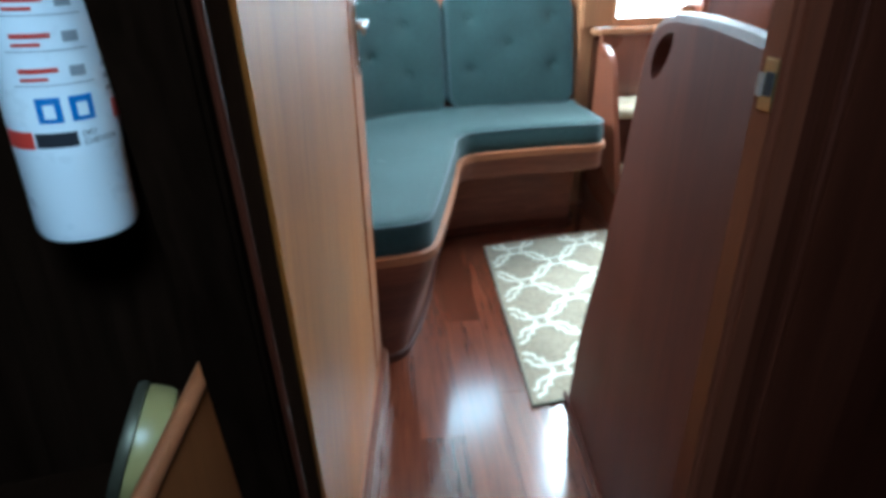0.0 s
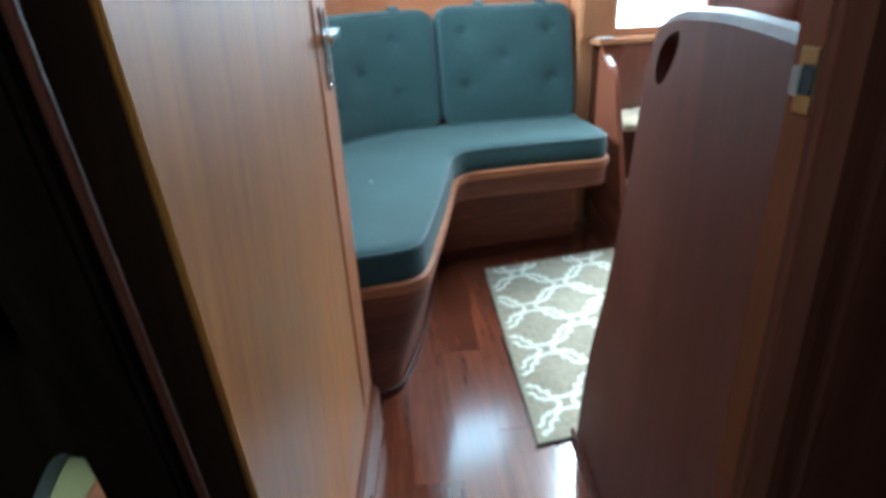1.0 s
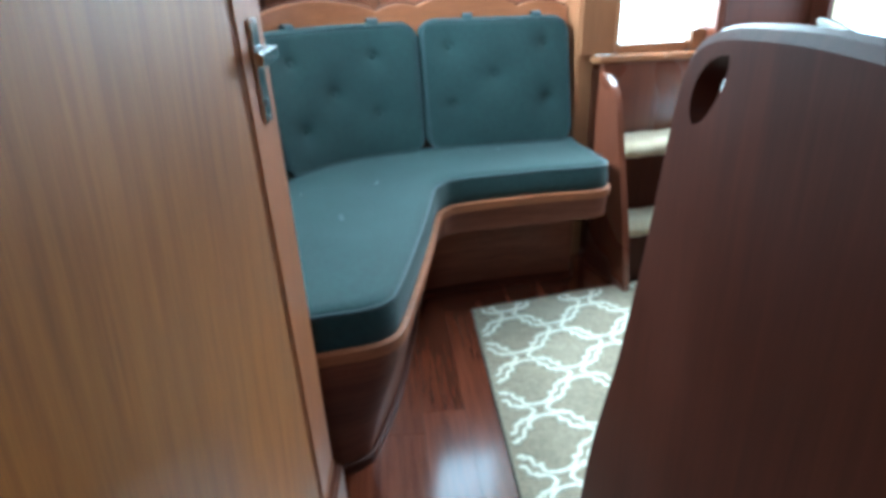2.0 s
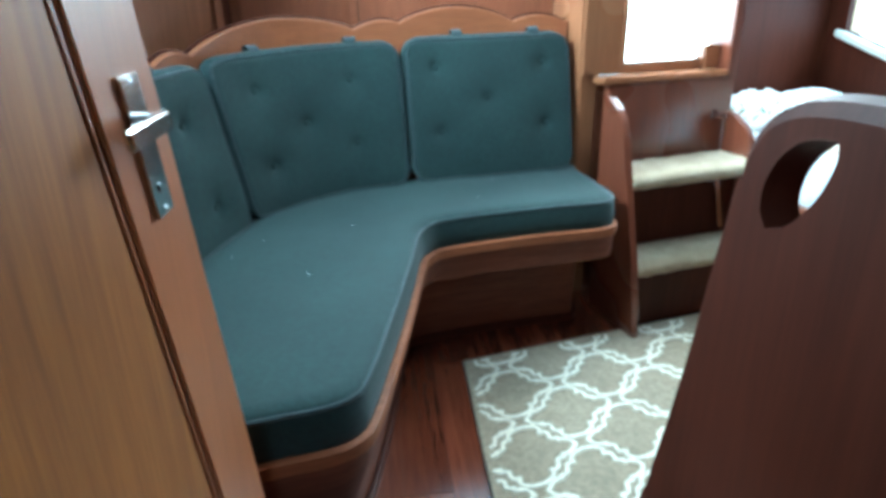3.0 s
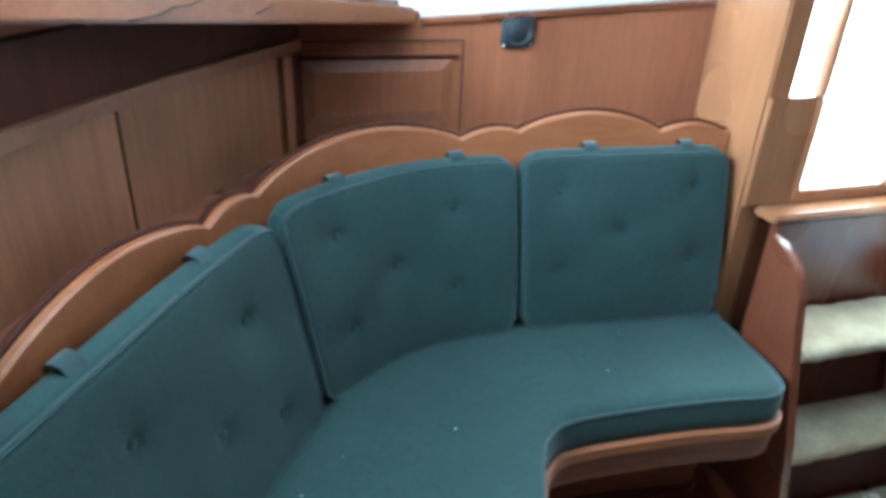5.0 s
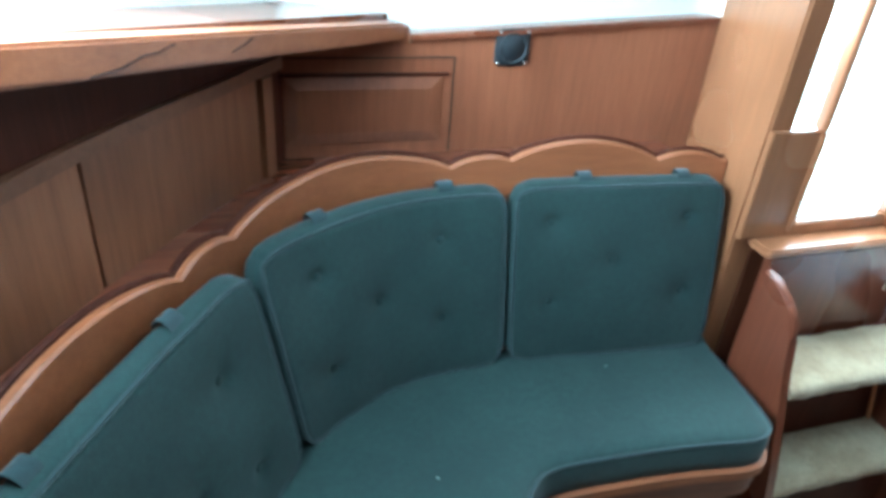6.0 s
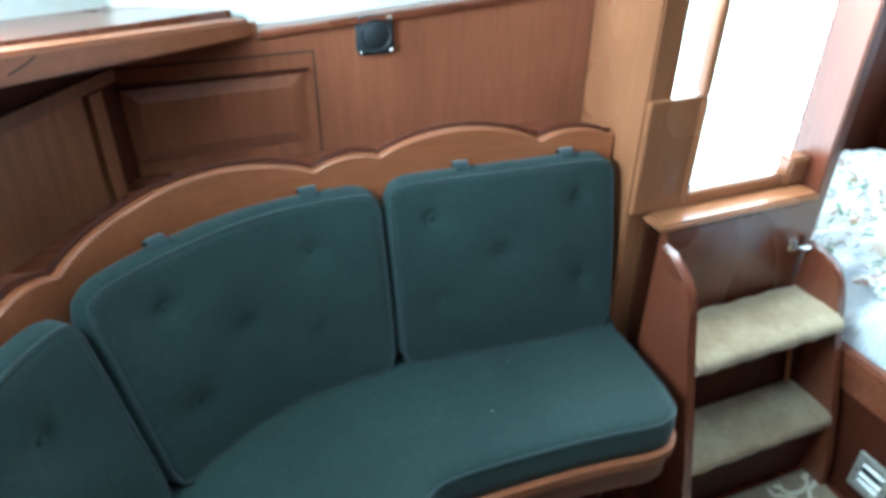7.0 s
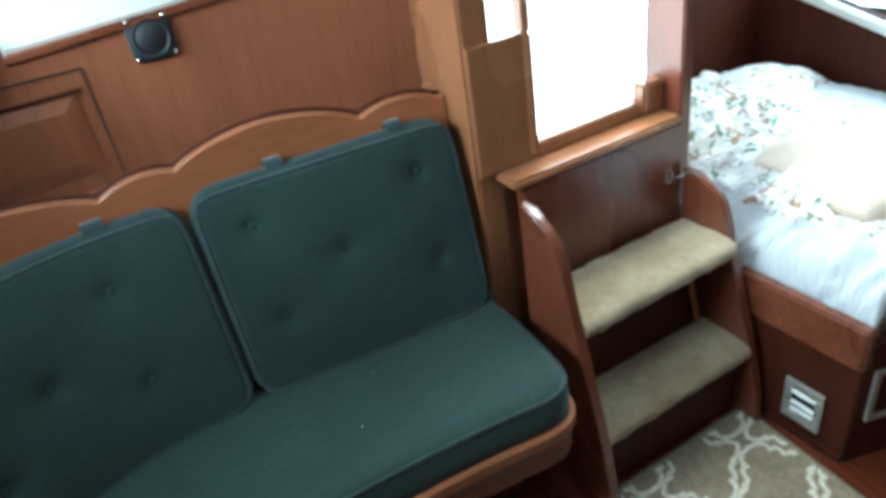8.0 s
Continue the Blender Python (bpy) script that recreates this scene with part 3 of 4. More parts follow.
part("lever", door_slab(0.046, 0.132, 0.984, 1.003, 0.0205, 0.0275, 0.003), CHROME, handle, "flat chrome lever")
part("rose", tube([on_door(0.062, 0.006, 0.993), on_door(0.062, 0.022, 0.993)], 0.009, sides=16), CHROME, handle)
part("keyhole", tube([on_door(0.060, 0.0062, 0.932), on_door(0.060, 0.0074, 0.932)], 0.0045, sides=12), CHROME, handle)
for z in (0.912, 1.028):
    part("screw", button(on_door(0.060, 0.0062, z), (dn.x, dn.y, 0), 0.003), CHROME, handle)
bm = slab([on_door(-0.02, -0.03, 0), on_door(0.70, -0.03, 0), on_door(0.70, -0.03, 0.150), on_door(-0.02, -0.03, 0.150)], Vector((dn.x, dn.y, 0)) * 0.045, bevel=0.006)
solo("trim", bm, MAHOGANY, "low mahogany plinth under the open door", "trim", kind="structure")

# jamb blackened to stand for the doorway's shade
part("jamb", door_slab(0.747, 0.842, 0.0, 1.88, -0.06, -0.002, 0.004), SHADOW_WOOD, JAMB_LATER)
part("bead", tube([on_door(0.827, 0.002, 0.0), on_door(0.827, 0.002, 1.88)], 0.0035, sides=10), MAHOGANY_DEEP, JAMB_LATER, "thin worn bead that catches the light")

# ---- partition with the cut-out ----
pn = Vector((PART_D.y, -PART_D.x))


def on_part(s, z, out=0.0):
    q = PART_O + PART_D * s - pn * out
    return Vector((q.x, q.y, z))


edge = spline([(0.012, 0.0), (0.034, 0.15), (0.078, 0.31), (0.150, 0.50), (0.206, 0.70), (0.238, 0.85), (0.256, 0.93), (0.272, 0.972), (0.300, 0.998), (0.35, 1.014), (0.43, 1.022), (0.54, 1.026), (0.74, 1.020)], 5)
outer = [(p.x, p.y) for p in (Vector((*q, 0)) if len(q) == 2 else q for q in edge)] + [(0.74, 0.0)]
left_arc = spline([(0.308, 0.918), (0.296, 0.930), (0.296, 0.950), (0.308, 0.972), (0.326, 0.988), (0.348, 0.998), (0.374, 1.003)], 4)
right_arc = spline([(0.374, 1.003), (0.376, 0.990), (0.368, 0.968), (0.350, 0.944), (0.329, 0.926), (0.308, 0.918)], 4)
hole = [(p.x, p.y) for p in left_arc + right_arc[1:-1]]
partition = thing("partition", (0.13, 1.15, 0), "dark mahogany partition with a rounded top and hand-hold cut-out", "partition", kind="structure")
bm = sheet_with_hole(outer, hole, lambda s, z: on_part(s, z), Vector((pn.x, pn.y, 0)) * -0.032)
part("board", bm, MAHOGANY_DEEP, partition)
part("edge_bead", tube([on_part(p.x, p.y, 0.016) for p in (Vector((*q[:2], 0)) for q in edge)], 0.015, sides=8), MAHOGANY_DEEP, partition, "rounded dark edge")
part("baseboard", slab([on_part(-0.01, 0.0, -0.010), on_part(0.69, 0.0, -0.010), on_part(0.69, 0.022, -0.010), on_part(-0.01, 0.022, -0.010)], Vector((-pn.x, -pn.y, 0)) * 0.009, bevel=0.003), MAHOGANY_DEEP, partition)

# ---- settee ----
settee = thing("settee_base", (0.2, 2.3, 0), "curved mahogany settee base with a teak fiddle rail", "settee")
bm = bmesh.new()
fl, tl = Line(FOOT), Line([p.to_2d() for p in FRONT])
rows = []
for k, (f, t) in enumerate(zip(FOOT, FRONT)):
    f, t = Vector(f).to_2d(), Vector(t).to_2d()
    w = min(max((k - 40) / 14, 0), 1)        # from the raked near leg to the aprons of the far leg
    sect = []
    for (m0, z0), (m1, z1) in zip([(0, 0), (0, 0.03), (0.30, 0.14), (0.62, 0.24), (0.93, 0.335), (1.0, 0.382)], [(0, 0), (0, 0.03), (0.04, 0.25), (0.55, 0.275), (0.97, 0.305), (1.0, 0.382)]):
        q = f.lerp(t, m0 + (m1 - m0) * w)
        sect.append((q.x, q.y, z0 + (z1 - z0) * w))
    rows.append(sect)
vs = [[bm.verts.new(p) for p in r] for r in rows]
for a, b in zip(vs, vs[1:]):
    for j in range(5):
        bm.faces.new((a[j], b[j], b[j + 1], a[j + 1]))
part("front_panel", bm, PANEL_WOOD, settee)


def rail_strip(line, o0, o1, z0, z1, bm=None):
    """A band of rectangular section along a line in plan."""
    bm = bm or bmesh.new()
    prev = None
    n_ = max(8, int(line.length / 0.02))
    for i in range(n_ + 1):
        p, nrm = line.at(line.length * i / n_)
        ring = [bm.verts.new((p.x + nrm.x * o, p.y + nrm.y * o, z)) for o, z in ((o0, z0), (o1, z0), (o1, z1 - 0.004), ((o0 + o1) / 2, z1), (o0, z1 - 0.004))]
        if prev:
            for j in range(5):
                bm.faces.new((prev[j], prev[(j + 1) % 5], ring[(j + 1) % 5], ring[j]))
        else:
            bm.faces.new(ring)
        prev = ring
    bm.faces.new(prev[::-1])
    return bm


part("fiddle_rail", rail_strip(tl, -0.012, 0.008, 0.378, 0.406), RAIL_WOOD, settee, "orange teak fiddle rail")
part("toe_strip", rail_strip(fl, 0.0, 0.012, 0.0, 0.026), MAHOGANY_DEEP, settee)
q = [fl.at(fl.near(-0.11, 1.87) + k)[0].lerp(tl.at(tl.near(-0.045, 1.77) + k)[0], 0.55) for k in (0.0, 0.03)]
part("finger_slot", tube([(q[0].x + 0.004, q[0].y, 0.245), (q[1].x + 0.008, q[1].y, 0.305)], 0.005, sides=6), GROOVE, settee, "dark finger slot")
# seat board under the cushion
bm = bmesh.new()
prev = None
for i in range(121):
    u = i / 120
    f, fn = tl.at(0.03 + u * (tl.length - 0.035))
    b, bn = BACK.at((1 - u) * BACK.length)
    f = f - fn * 0.013
    ring = [bm.verts.new((q.x, q.y, z)) for q, z in ((f, 0.374), (b, 0.374), (b, 0.388), (f, 0.388))]
    if prev:
        for k in range(4):
            bm.faces.new((prev[k], prev[(k + 1) % 4], ring[(k + 1) % 4], ring[k]))
    prev = ring
part("seat_board", bm, MAHOGANY, settee, smooth=False)

seat = thing("seat_cushion", (0.2, 2.3, 0.389), "L-shaped dark green seat cushion with piped edge on the settee", "cushion")
cl = Line([Vector(p).to_2d() for p in FRONT])
bm = bmesh.new()
U = 130
ACROSS = [(0.014, 0.389), (0.006, 0.398), (0.003, 0.432), (0.006, 0.468), (0.012, 0.480), (0.024, 0.4875), (0.05, 0.4895)]
rows, pipe = [], []
for i in range(U + 1):
    u = i / U
    f, fn = cl.at(0.03 + u * (cl.length - 0.035))
    b, bn = BACK.at((1 - u) * BACK.length)
    b = b + bn * 0.045
    way = b - f
    ln = way.length
    nin = (way / max(ln, 1e-6)) * 0.5 + Vector((-fn.x, -fn.y)) * 0.5
    row = []
    for d, z in ACROSS:
        q = f + nin * min(d, ln * 0.3)
        row.append(bm.verts.new((q.x, q.y, z)))
    start = f + nin * min(0.05, ln * 0.3)
    for k in range(1, 9):
        q = start.lerp(b, k / 8)
        w = 0.0025 * noise.noise((q.x * 7, q.y * 7, 0.5))
        row.append(bm.verts.new((q.x, q.y, 0.4895 + w)))
    row.append(bm.verts.new((b.x, b.y, 0.389)))
    pipe.append((f.x + nin.x * 0.010, f.y + nin.y * 0.010, 0.4785))
    rows.append(row)
for a, b in zip(rows, rows[1:]):
    for k in range(len(a)):
        bm.faces.new((a[k], b[k], b[(k + 1) % len(a)], a[(k + 1) % len(a)]))
bm.faces.new(rows[0])
bm.faces.new(rows[-1][::-1])
part("cover", bm, GREEN, seat, smooth="all")
part("piping", tube(pipe[4:], 0.0042, sides=6), GREEN_PIPE, seat, "green piping")
rnd = random.Random(4)
for i in range(26):
    s = rnd.uniform(0.1, BACK.length - 0.5)
    p, nn = BACK.at(s)
    q = p - nn * rnd.uniform(0.03, 0.32)
    if i < 9:
        solo("lint", button((q.x, q.y, 0.4905), (0, 0, 1), rnd.uniform(0.0008, 0.0018)), LINT, "speck of white lint on the seat cushion", "lint", "lint on the settee")


# ---- back cushions ----
def back_point(s, h, depth):
    """A place on the reclined back at s along, h up, depth behind the front face."""
    p, nn = BACK.at(s)
    lean = 0.095 * h / 0.42
    return Vector((p.x + nn.x * (lean + depth), p.y + nn.y * (lean + depth), SEAT_Z - 0.006 + h)), Vector((-nn.x, -nn.y, 0.2)).normalized()


def back_cushion(s0, s1, height, buttons, tabs, label):
    mid, _ = back_point((s0 + s1) / 2, 0, 0)
    ob = thing("back_cushion", mid, label, "cushion", "settee back cushions")
    L = s1 - s0

    R, EDGE = 0.062, 0.016

    def outline(u, v):
        """Square to a rectangle with round corners."""
        cu, cv = min(u, 1 - u) * L, min(v, 1 - v) * height
        if cu < R and cv < R:
            a, b = 1 - cu / R, 1 - cv / R
            cu, cv = R - R * a * math.sqrt(1 - b * b / 2), R - R * b * math.sqrt(1 - a * a / 2)
        return (cu / L if u < 0.5 else 1 - cu / L), (cv / height if v < 0.5 else 1 - cv / height)

    def depth_at(u, v):
        ex = min(min(u, 1 - u) * L, min(v, 1 - v) * height + (0.006 if v < 0.5 else 0))
        d = 0 if ex > EDGE else EDGE - math.sqrt(max(EDGE * EDGE - (EDGE - ex) ** 2, 0))
        d = d * 0.85
        d += 0.004 * math.exp(-((ex - 0.0115) / 0.005) ** 2)
        d -= 0.016 * (math.sin(math.pi * u) * math.sin(math.pi * v)) ** 0.5
        for bu, bv in buttons:
            dist = math.hypot((u - bu) * L, (v - bv) * height)
            d += 0.010 * math.exp(-(dist / 0.015) ** 2) + 0.008 * math.exp(-(dist / 0.05) ** 2)
        d += 0.0016 * noise.noise((u * L * 14, v * height * 14, s0 * 7)) + 0.002 * noise.noise((u * L * 5, v * height * 5, s0 * 9))
        return d

    def steps_of(n_, length):
        """Even steps with finer ones along both edges."""
        fine = [k * 0.0025 for k in range(14)]
        mid = [0.035 + (length - 0.07) * k / n_ for k in range(n_ + 1)]
        return [a / length for a in fine + mid + [length - f for f in fine[::-1]]]

    us, vs_ = steps_of(64, L), steps_of(52, height)
    nu, nv = len(us) - 1, len(vs_) - 1
    bm = bmesh.new()
    front, back = [], []
    for j, v in enumerate(vs_):
        fr, bk = [], []
        for i, u in enumerate(us):
            uu, vv = outline(u, v)
            fr.append(bm.verts.new(back_point(s0 + uu * L, vv * height, depth_at(u, v))[0]))
            bk.append(bm.verts.new(back_point(s0 + uu * L, vv * height, 0.058 - 0.022 * v + (0.0 if 0 < i < nu and 0 < j < nv else -0.008))[0]))
        front.append(fr)
        back.append(bk)
    for j in range(nv):
        for i in range(nu):
            bm.faces.new((front[j][i], front[j][i + 1], front[j + 1][i + 1], front[j + 1][i]))
            bm.faces.new((back[j][i], back[j + 1][i], back[j + 1][i + 1], back[j][i + 1]))
    rim_f = front[0] + [r[-1] for r in front[1:]] + front[-1][-2::-1] + [r[0] for r in front[-2:0:-1]]
    rim_b = back[0] + [r[-1] for r in back[1:]] + back[-1][-2::-1] + [r[0] for r in back[-2:0:-1]]
    for i in range(len(rim_f)):
        k = (i + 1) % len(rim_f)
        bm.faces.new((rim_f[i], rim_b[i], rim_b[k], rim_f[k]))
    cover = part("cover", bm, GREEN, ob, smooth="all")
    q, w = 0.011 / L, 0.011 / height
    loop = [(q + (1 - 2 * q) * k / 60, 1 - w) for k in range(60)] + [(1 - q, 1 - w - (1 - 2 * w) * k / 50) for k in range(50)]
    loop += [(1 - q - (1 - 2 * q) * k / 60, w) for k in range(60)] + [(q, w + (1 - 2 * w) * k / 50) for k in range(50)]
    way = []
    for u, v in loop:
        uu, vv = outline(u, v)
        way.append(back_point(s0 + uu * L, vv * height, depth_at(u, v) - 0.0008)[0])
    part("piping", tube(way, 0.0042, sides=6, closed=True), GREEN_PIPE, ob, "green piping darkened for its shadow")
    for bu, bv in buttons:
        p, nn = back_point(s0 + bu * L, bv * height, depth_at(bu, bv) - 0.003)
        part("button", button(p, nn, 0.0095), GREEN, cover)
    for tu in tabs:
        way = []
        for a in range(9):
            ang = math.pi * a / 8
            way.append((0.012 - 0.016 * math.cos(ang), 0.016 * math.sin(ang)))
        bm = bmesh.new()
        pr = None
        for dpt, up in way:
            e = [bm.verts.new(back_point(s0 + tu * L + w, height - 0.004 + up, dpt + 0.012)[0]) for w in (-0.016, 0.016)]
            e += [bm.verts.new(v.co + Vector((0, 0, 0.003))) for v in e]
            if pr:
                for x, y in ((0, 1), (3, 2)):
                    bm.faces.new((pr[x], pr[y], e[y], e[x]))
                bm.faces.new((pr[0], e[0], e[2], pr[2]))
                bm.faces.new((pr[1], e[1], e[3], pr[3]))
            pr = e
        part("strap", bm, GREEN_PIPE, ob, "folded green fabric strap")
    return ob


S_A = BACK.near(0.258, 2.610)
S_B = BACK.near(-0.222, 2.435)
back_cushion(0.015, S_A - 0.0012, 0.428, [(0.82, 0.79), (0.81, 0.35), (0.53, 0.57), (0.18, 0.79), (0.17, 0.36)], (0.22, 0.68), "square dark green buttoned back cushion by the post")
back_cushion(S_A + 0.0012, S_B - 0.001, 0.422, [(0.29, 0.76), (0.29, 0.34), (0.54, 0.52), (0.78, 0.77), (0.78, 0.30)], (0.26, 0.72), "curved dark green buttoned corner cushion")
back_cushion(S_B + 0.001, min(BACK.length - 0.01, S_B + 0.90), 0.418, [(0.16, 0.70), (0.14, 0.22), (0.32, 0.42), (0.50, 0.70), (0.50, 0.22)], (0.20, 0.52, 0.84), "flat dark green buttoned back cushion on the port leg")

# ---- scalloped back board ----
board_line = Line([BACK.at(s)[0] + BACK.at(s)[1] * (0.140 + 0.030 * min(max((s - 0.6) / 0.4, 0), 1)) for s in np.linspace(0.004, BACK.length, 140)])
notch_s = [board_line.near(0.80, 2.72), board_line.near(0.641, 2.73), board_line.near(0.265, 2.75), board_line.near(0.13, 2.765), board_line.near(-0.324, 2.58), board_line.near(-0.41, 2.475), board_line.near(-0.41, 2.475) + 0.46]
notch_z = [0.936, 0.939, 0.947, 0.934, 0.904, 0.896, 0.888]
humps = [0.020, 0.046, 0.018, 0.056, 0.020, 0.055]


def scallop_top(s):
    if s > notch_s[6]:
        return notch_z[6] + 0.05 * math.sin(math.pi * min((s - notch_s[6]) / 0.46, 1)) ** 0.75
    for k in range(6):
        if s <= notch_s[k + 1]:
            u = min(max((s - notch_s[k]) / (notch_s[k + 1] - notch_s[k]), 0), 1)
            return notch_z[k] + (notch_z[k + 1] - notch_z[k]) * u + humps[k] * math.sin(math.pi * u) ** 0.75


def scallop(o0, o1, drop, low):
    bm = bmesh.new()
    prev = None
    for i in range(321):
        s = board_line.length * i / 320
        p, nn = board_line.at(s)
        zt = scallop_top(s) + drop
        ring = [bm.verts.new((p.x + nn.x * o, p.y + nn.y * o, z)) for o, z in ((o0, low), (o0, zt - 0.004), (o0 + 0.004, zt), (o1, zt), (o1, low))]
        if prev:
            for j in range(5):
                bm.faces.new((prev[j], prev[(j + 1) % 5], ring[(j + 1) % 5], ring[j]))
        else:
            bm.faces.new(ring)
        prev = ring
    bm.faces.new(prev[::-1])
    return bm


scal = thing("scalloped_board", (0.2, 2.79, 0.80), "scalloped orange teak board behind the settee cushions", "back board")
part("board", scallop(0.0, 0.016, 0.0, 0.44), TRIM, scal)
part("back_moulding", scallop(0.018, 0.026, 0.007, 0.83), MAHOGANY_DEEP, scal, "dark moulding behind the scallops")
shelf_pts = [board_line.at(s)[0] + board_line.at(s)[1] * 0.02 for s in np.linspace(0, board_line.length, 60)]
back_pts = [(p.x, p.y, 0.868) for p in LOCK.p[::-1]]
shelf_poly = [(p.x, p.y, 0.868) for p in shelf_pts] + back_pts + [(0.808, BULK_Y, 0.868)]
solo("settee_shelf", slab(shelf_poly, (0, 0, 0.015)), MAHOGANY_X, "mahogany shelf behind the scalloped board", "shelf", kind="structure", smooth=False)

# ---- speaker ----
sp = thing("loudspeaker", (0.336, BULK_Y, 1.09), "square black loudspeaker with rounded corners in the bulkhead", "loudspeaker")
cx, cz, r = 0.336, 1.140, 0.043


def rounded(cx, cz, r, c, y, k=6):
    out = []
    for qx, qz, a0 in ((1, 1, 0), (-1, 1, 90), (-1, -1, 180), (1, -1, 270)):
        for i in range(k + 1):
            a = radians(a0 + 90 * i / k)
            out.append((cx + qx * (r - c) + c * math.cos(a), y, cz + qz * (r - c) + c * math.sin(a)))
    return out


part("faceplate", lofted([rounded(cx, cz, r, 0.014, BULK_Y - 0.001), rounded(cx, cz, r, 0.014, BULK_Y - 0.008), rounded(cx, cz, r - 0.004, 0.012, BULK_Y - 0.011)]), BLACK, sp)
bm = bmesh.new()
prev = None
for rr, dy in ((0.036, 0.0115), (0.034, 0.016), (0.030, 0.013), (0.022, 0.017), (0.012, 0.019), (0.003, 0.020)):
    ring = [bm.verts.new((cx + rr * math.cos(2 * math.pi * i / 28), BULK_Y - dy, cz + rr * math.sin(2 * math.pi * i / 28))) for i in range(28)]
    if prev:
        for i in range(28):
            bm.faces.new((prev[i], prev[(i + 1) % 28], ring[(i + 1) % 28], ring[i]))
    prev = ring
bm.faces.new(prev)
part("cone_grille", bm, BLACK, sp)
for qx in (-1, 1):
    for qz in (-1, 1):
        part("screw", button((cx + qx * 0.0355, BULK_Y - 0.0115, cz + qz * 0.0355), (0, -1, 0), 0.0042), CHROME, sp, "bright screw")

# ---- companionway steps ----
steps = thing("companionway_steps", (1.16, 2.40, 0), "dark mahogany steps with two worn beige carpeted treads", "steps")
prof = [(2.258, 0.0), (2.275, 0.11), (2.310, 0.27), (2.352, 0.42), (2.385, 0.54), (2.402, 0.615), (2.410, 0.655), (2.426, 0.684), (2.452, 0.704), (2.50, 0.724), (2.538, 0.734), (2.538, 0.0)]
for x in (0.860, 1.340):
    part("stringer", slab([(x, y, z * (0.875 if x > 1 else 1)) for y, z in prof], (0.024, 0, 0), bevel=0.006), MAHOGANY, steps)


def tread(x0, x1, y0, y1, z0, z1):
    """A board wrapped in worn carpet, with a soft nose."""
    bm = bmesh.new()
    nx, prev = 30, None
    for i in range(nx + 1):
        x = x0 + (x1 - x0) * i / nx
        sect = [(y1, z0 + 0.006), (y1, z1), (y1 - 0.06, z1 + 0.001), (y0 + 0.07, z1 + 0.001), (y0 + 0.03, z1), (y0 + 0.012, z1 - 0.005), (y0 + 0.002, z1 - 0.015), (y0, z1 - 0.028), (y0 + 0.004, z0 + 0.006), (y0 + 0.014, z0)]
        ring = []
        for y, z in sect:
            w = 0.0035 * noise.noise((x * 22, y * 30, z * 30)) + 0.002 * noise.noise((x * 70, y * 70, z * 70))
            ring.append(bm.verts.new((x, y + w, z + w)))
        if prev:
            for j in range(len(ring)):
                bm.faces.new((prev[j], prev[(j + 1) % len(ring)], ring[(j + 1) % len(ring)], ring[j]))
        else:
            bm.faces.new(ring)
        prev = ring
    bm.faces.new(prev[::-1])
    return bm


part("tread", tread(0.885, 1.339, 2.362, 2.53, 0.460, 0.506), CARPET, steps, "worn beige carpeted tread")
part("tread", tread(0.885, 1.339, 2.298, 2.50, 0.192, 0.238), CARPET, steps, "beige carpeted tread")
# dark boards stand in for the shaded open gaps under the treads
part("riser", box(0.885, 1.339, 2.45, 2.465, 0.240, 0.458), MAHOGANY_DEEP, steps, smooth=False)
part("riser", box(0.885, 1.339, 2.335, 2.350, 0.012, 0.190), MAHOGANY_DEEP, steps, smooth=False)
part("back_board", box(0.885, 1.339, 2.545, 2.570, 0.40, 0.750), MAHOGANY, steps, smooth=False)
for z, x in ((0.27, 1.22),):
    part("brace", slab([(x + 0.06, 2.42, z), (x + 0.075, 2.42, z), (x + 0.055, 2.446, z + 0.17), (x + 0.04, 2.446, z + 0.17)], (0, 0.003, 0)), POST_WOOD, steps, "pale wooden brace", smooth=False)
bm = tube([(1.300, 2.543, 0.628), (1.300, 2.523, 0.628), (1.338, 2.520, 0.624)], 0.006, sides=8)
tube([(1.296, 2.543, 0.616), (1.296, 2.543, 0.646)], 0.010, bm, sides=8)
part("latch", bm, CHROME, steps, "small chrome latch")
for y, z in ((2.43, 0.40), (2.43, 0.37)):
    part("screw", button((0.8595, y, z), (-1, 0, 0), 0.004), CHROME, steps)

# ---- rug ----
RUG_Q = [Vector((0.314, 2.322)), Vector((1.36, 2.32)), Vector((1.335, 1.99)), Vector((1.26, 1.36)), Vector((0.083, 1.382))]
rug = thing("rug", (0.7, 1.85, 0), "taupe rug with a cream trellis of linked quatrefoils", "rug")
part("ground", slab([(p.x, p.y, 0.001) for p in RUG_Q], (0, 0, 0.008)), RUG, rug, smooth=False)
part("binding", tube([(p.x, p.y, 0.005) for p in RUG_Q], 0.0052, sides=6, closed=True), RUG_EDGE, rug, "dark bound edge")


def in_rug(q):
    s = 0
    for i in range(len(RUG_Q)):
        a, b = RUG_Q[i], RUG_Q[(i + 1) % len(RUG_Q)]
        d = b - a
        if (d.x * (q.y - a.y) - d.y * (q.x - a.x)) / d.length > -0.010:
            return False
    return True


QUARTER = [(0, 1), (0.13, 0.985), (0.25, 0.93), (0.335, 0.84), (0.355, 0.74), (0.325, 0.645), (0.41, 0.665), (0.48, 0.62), (0.505, 0.505), (0.515, 0.385), (0.585, 0.335), (0.675, 0.345), (0.655, 0.245), (0.755, 0.255), (0.85, 0.215), (0.93, 0.13), (1.0, 0.0)]
CELL = QUARTER + [(x, -y) for x, y in QUARTER[-2::-1]] + [(-x, -y) for x, y in QUARTER[1:]] + [(-x, y) for x, y in QUARTER[-2:0:-1]]
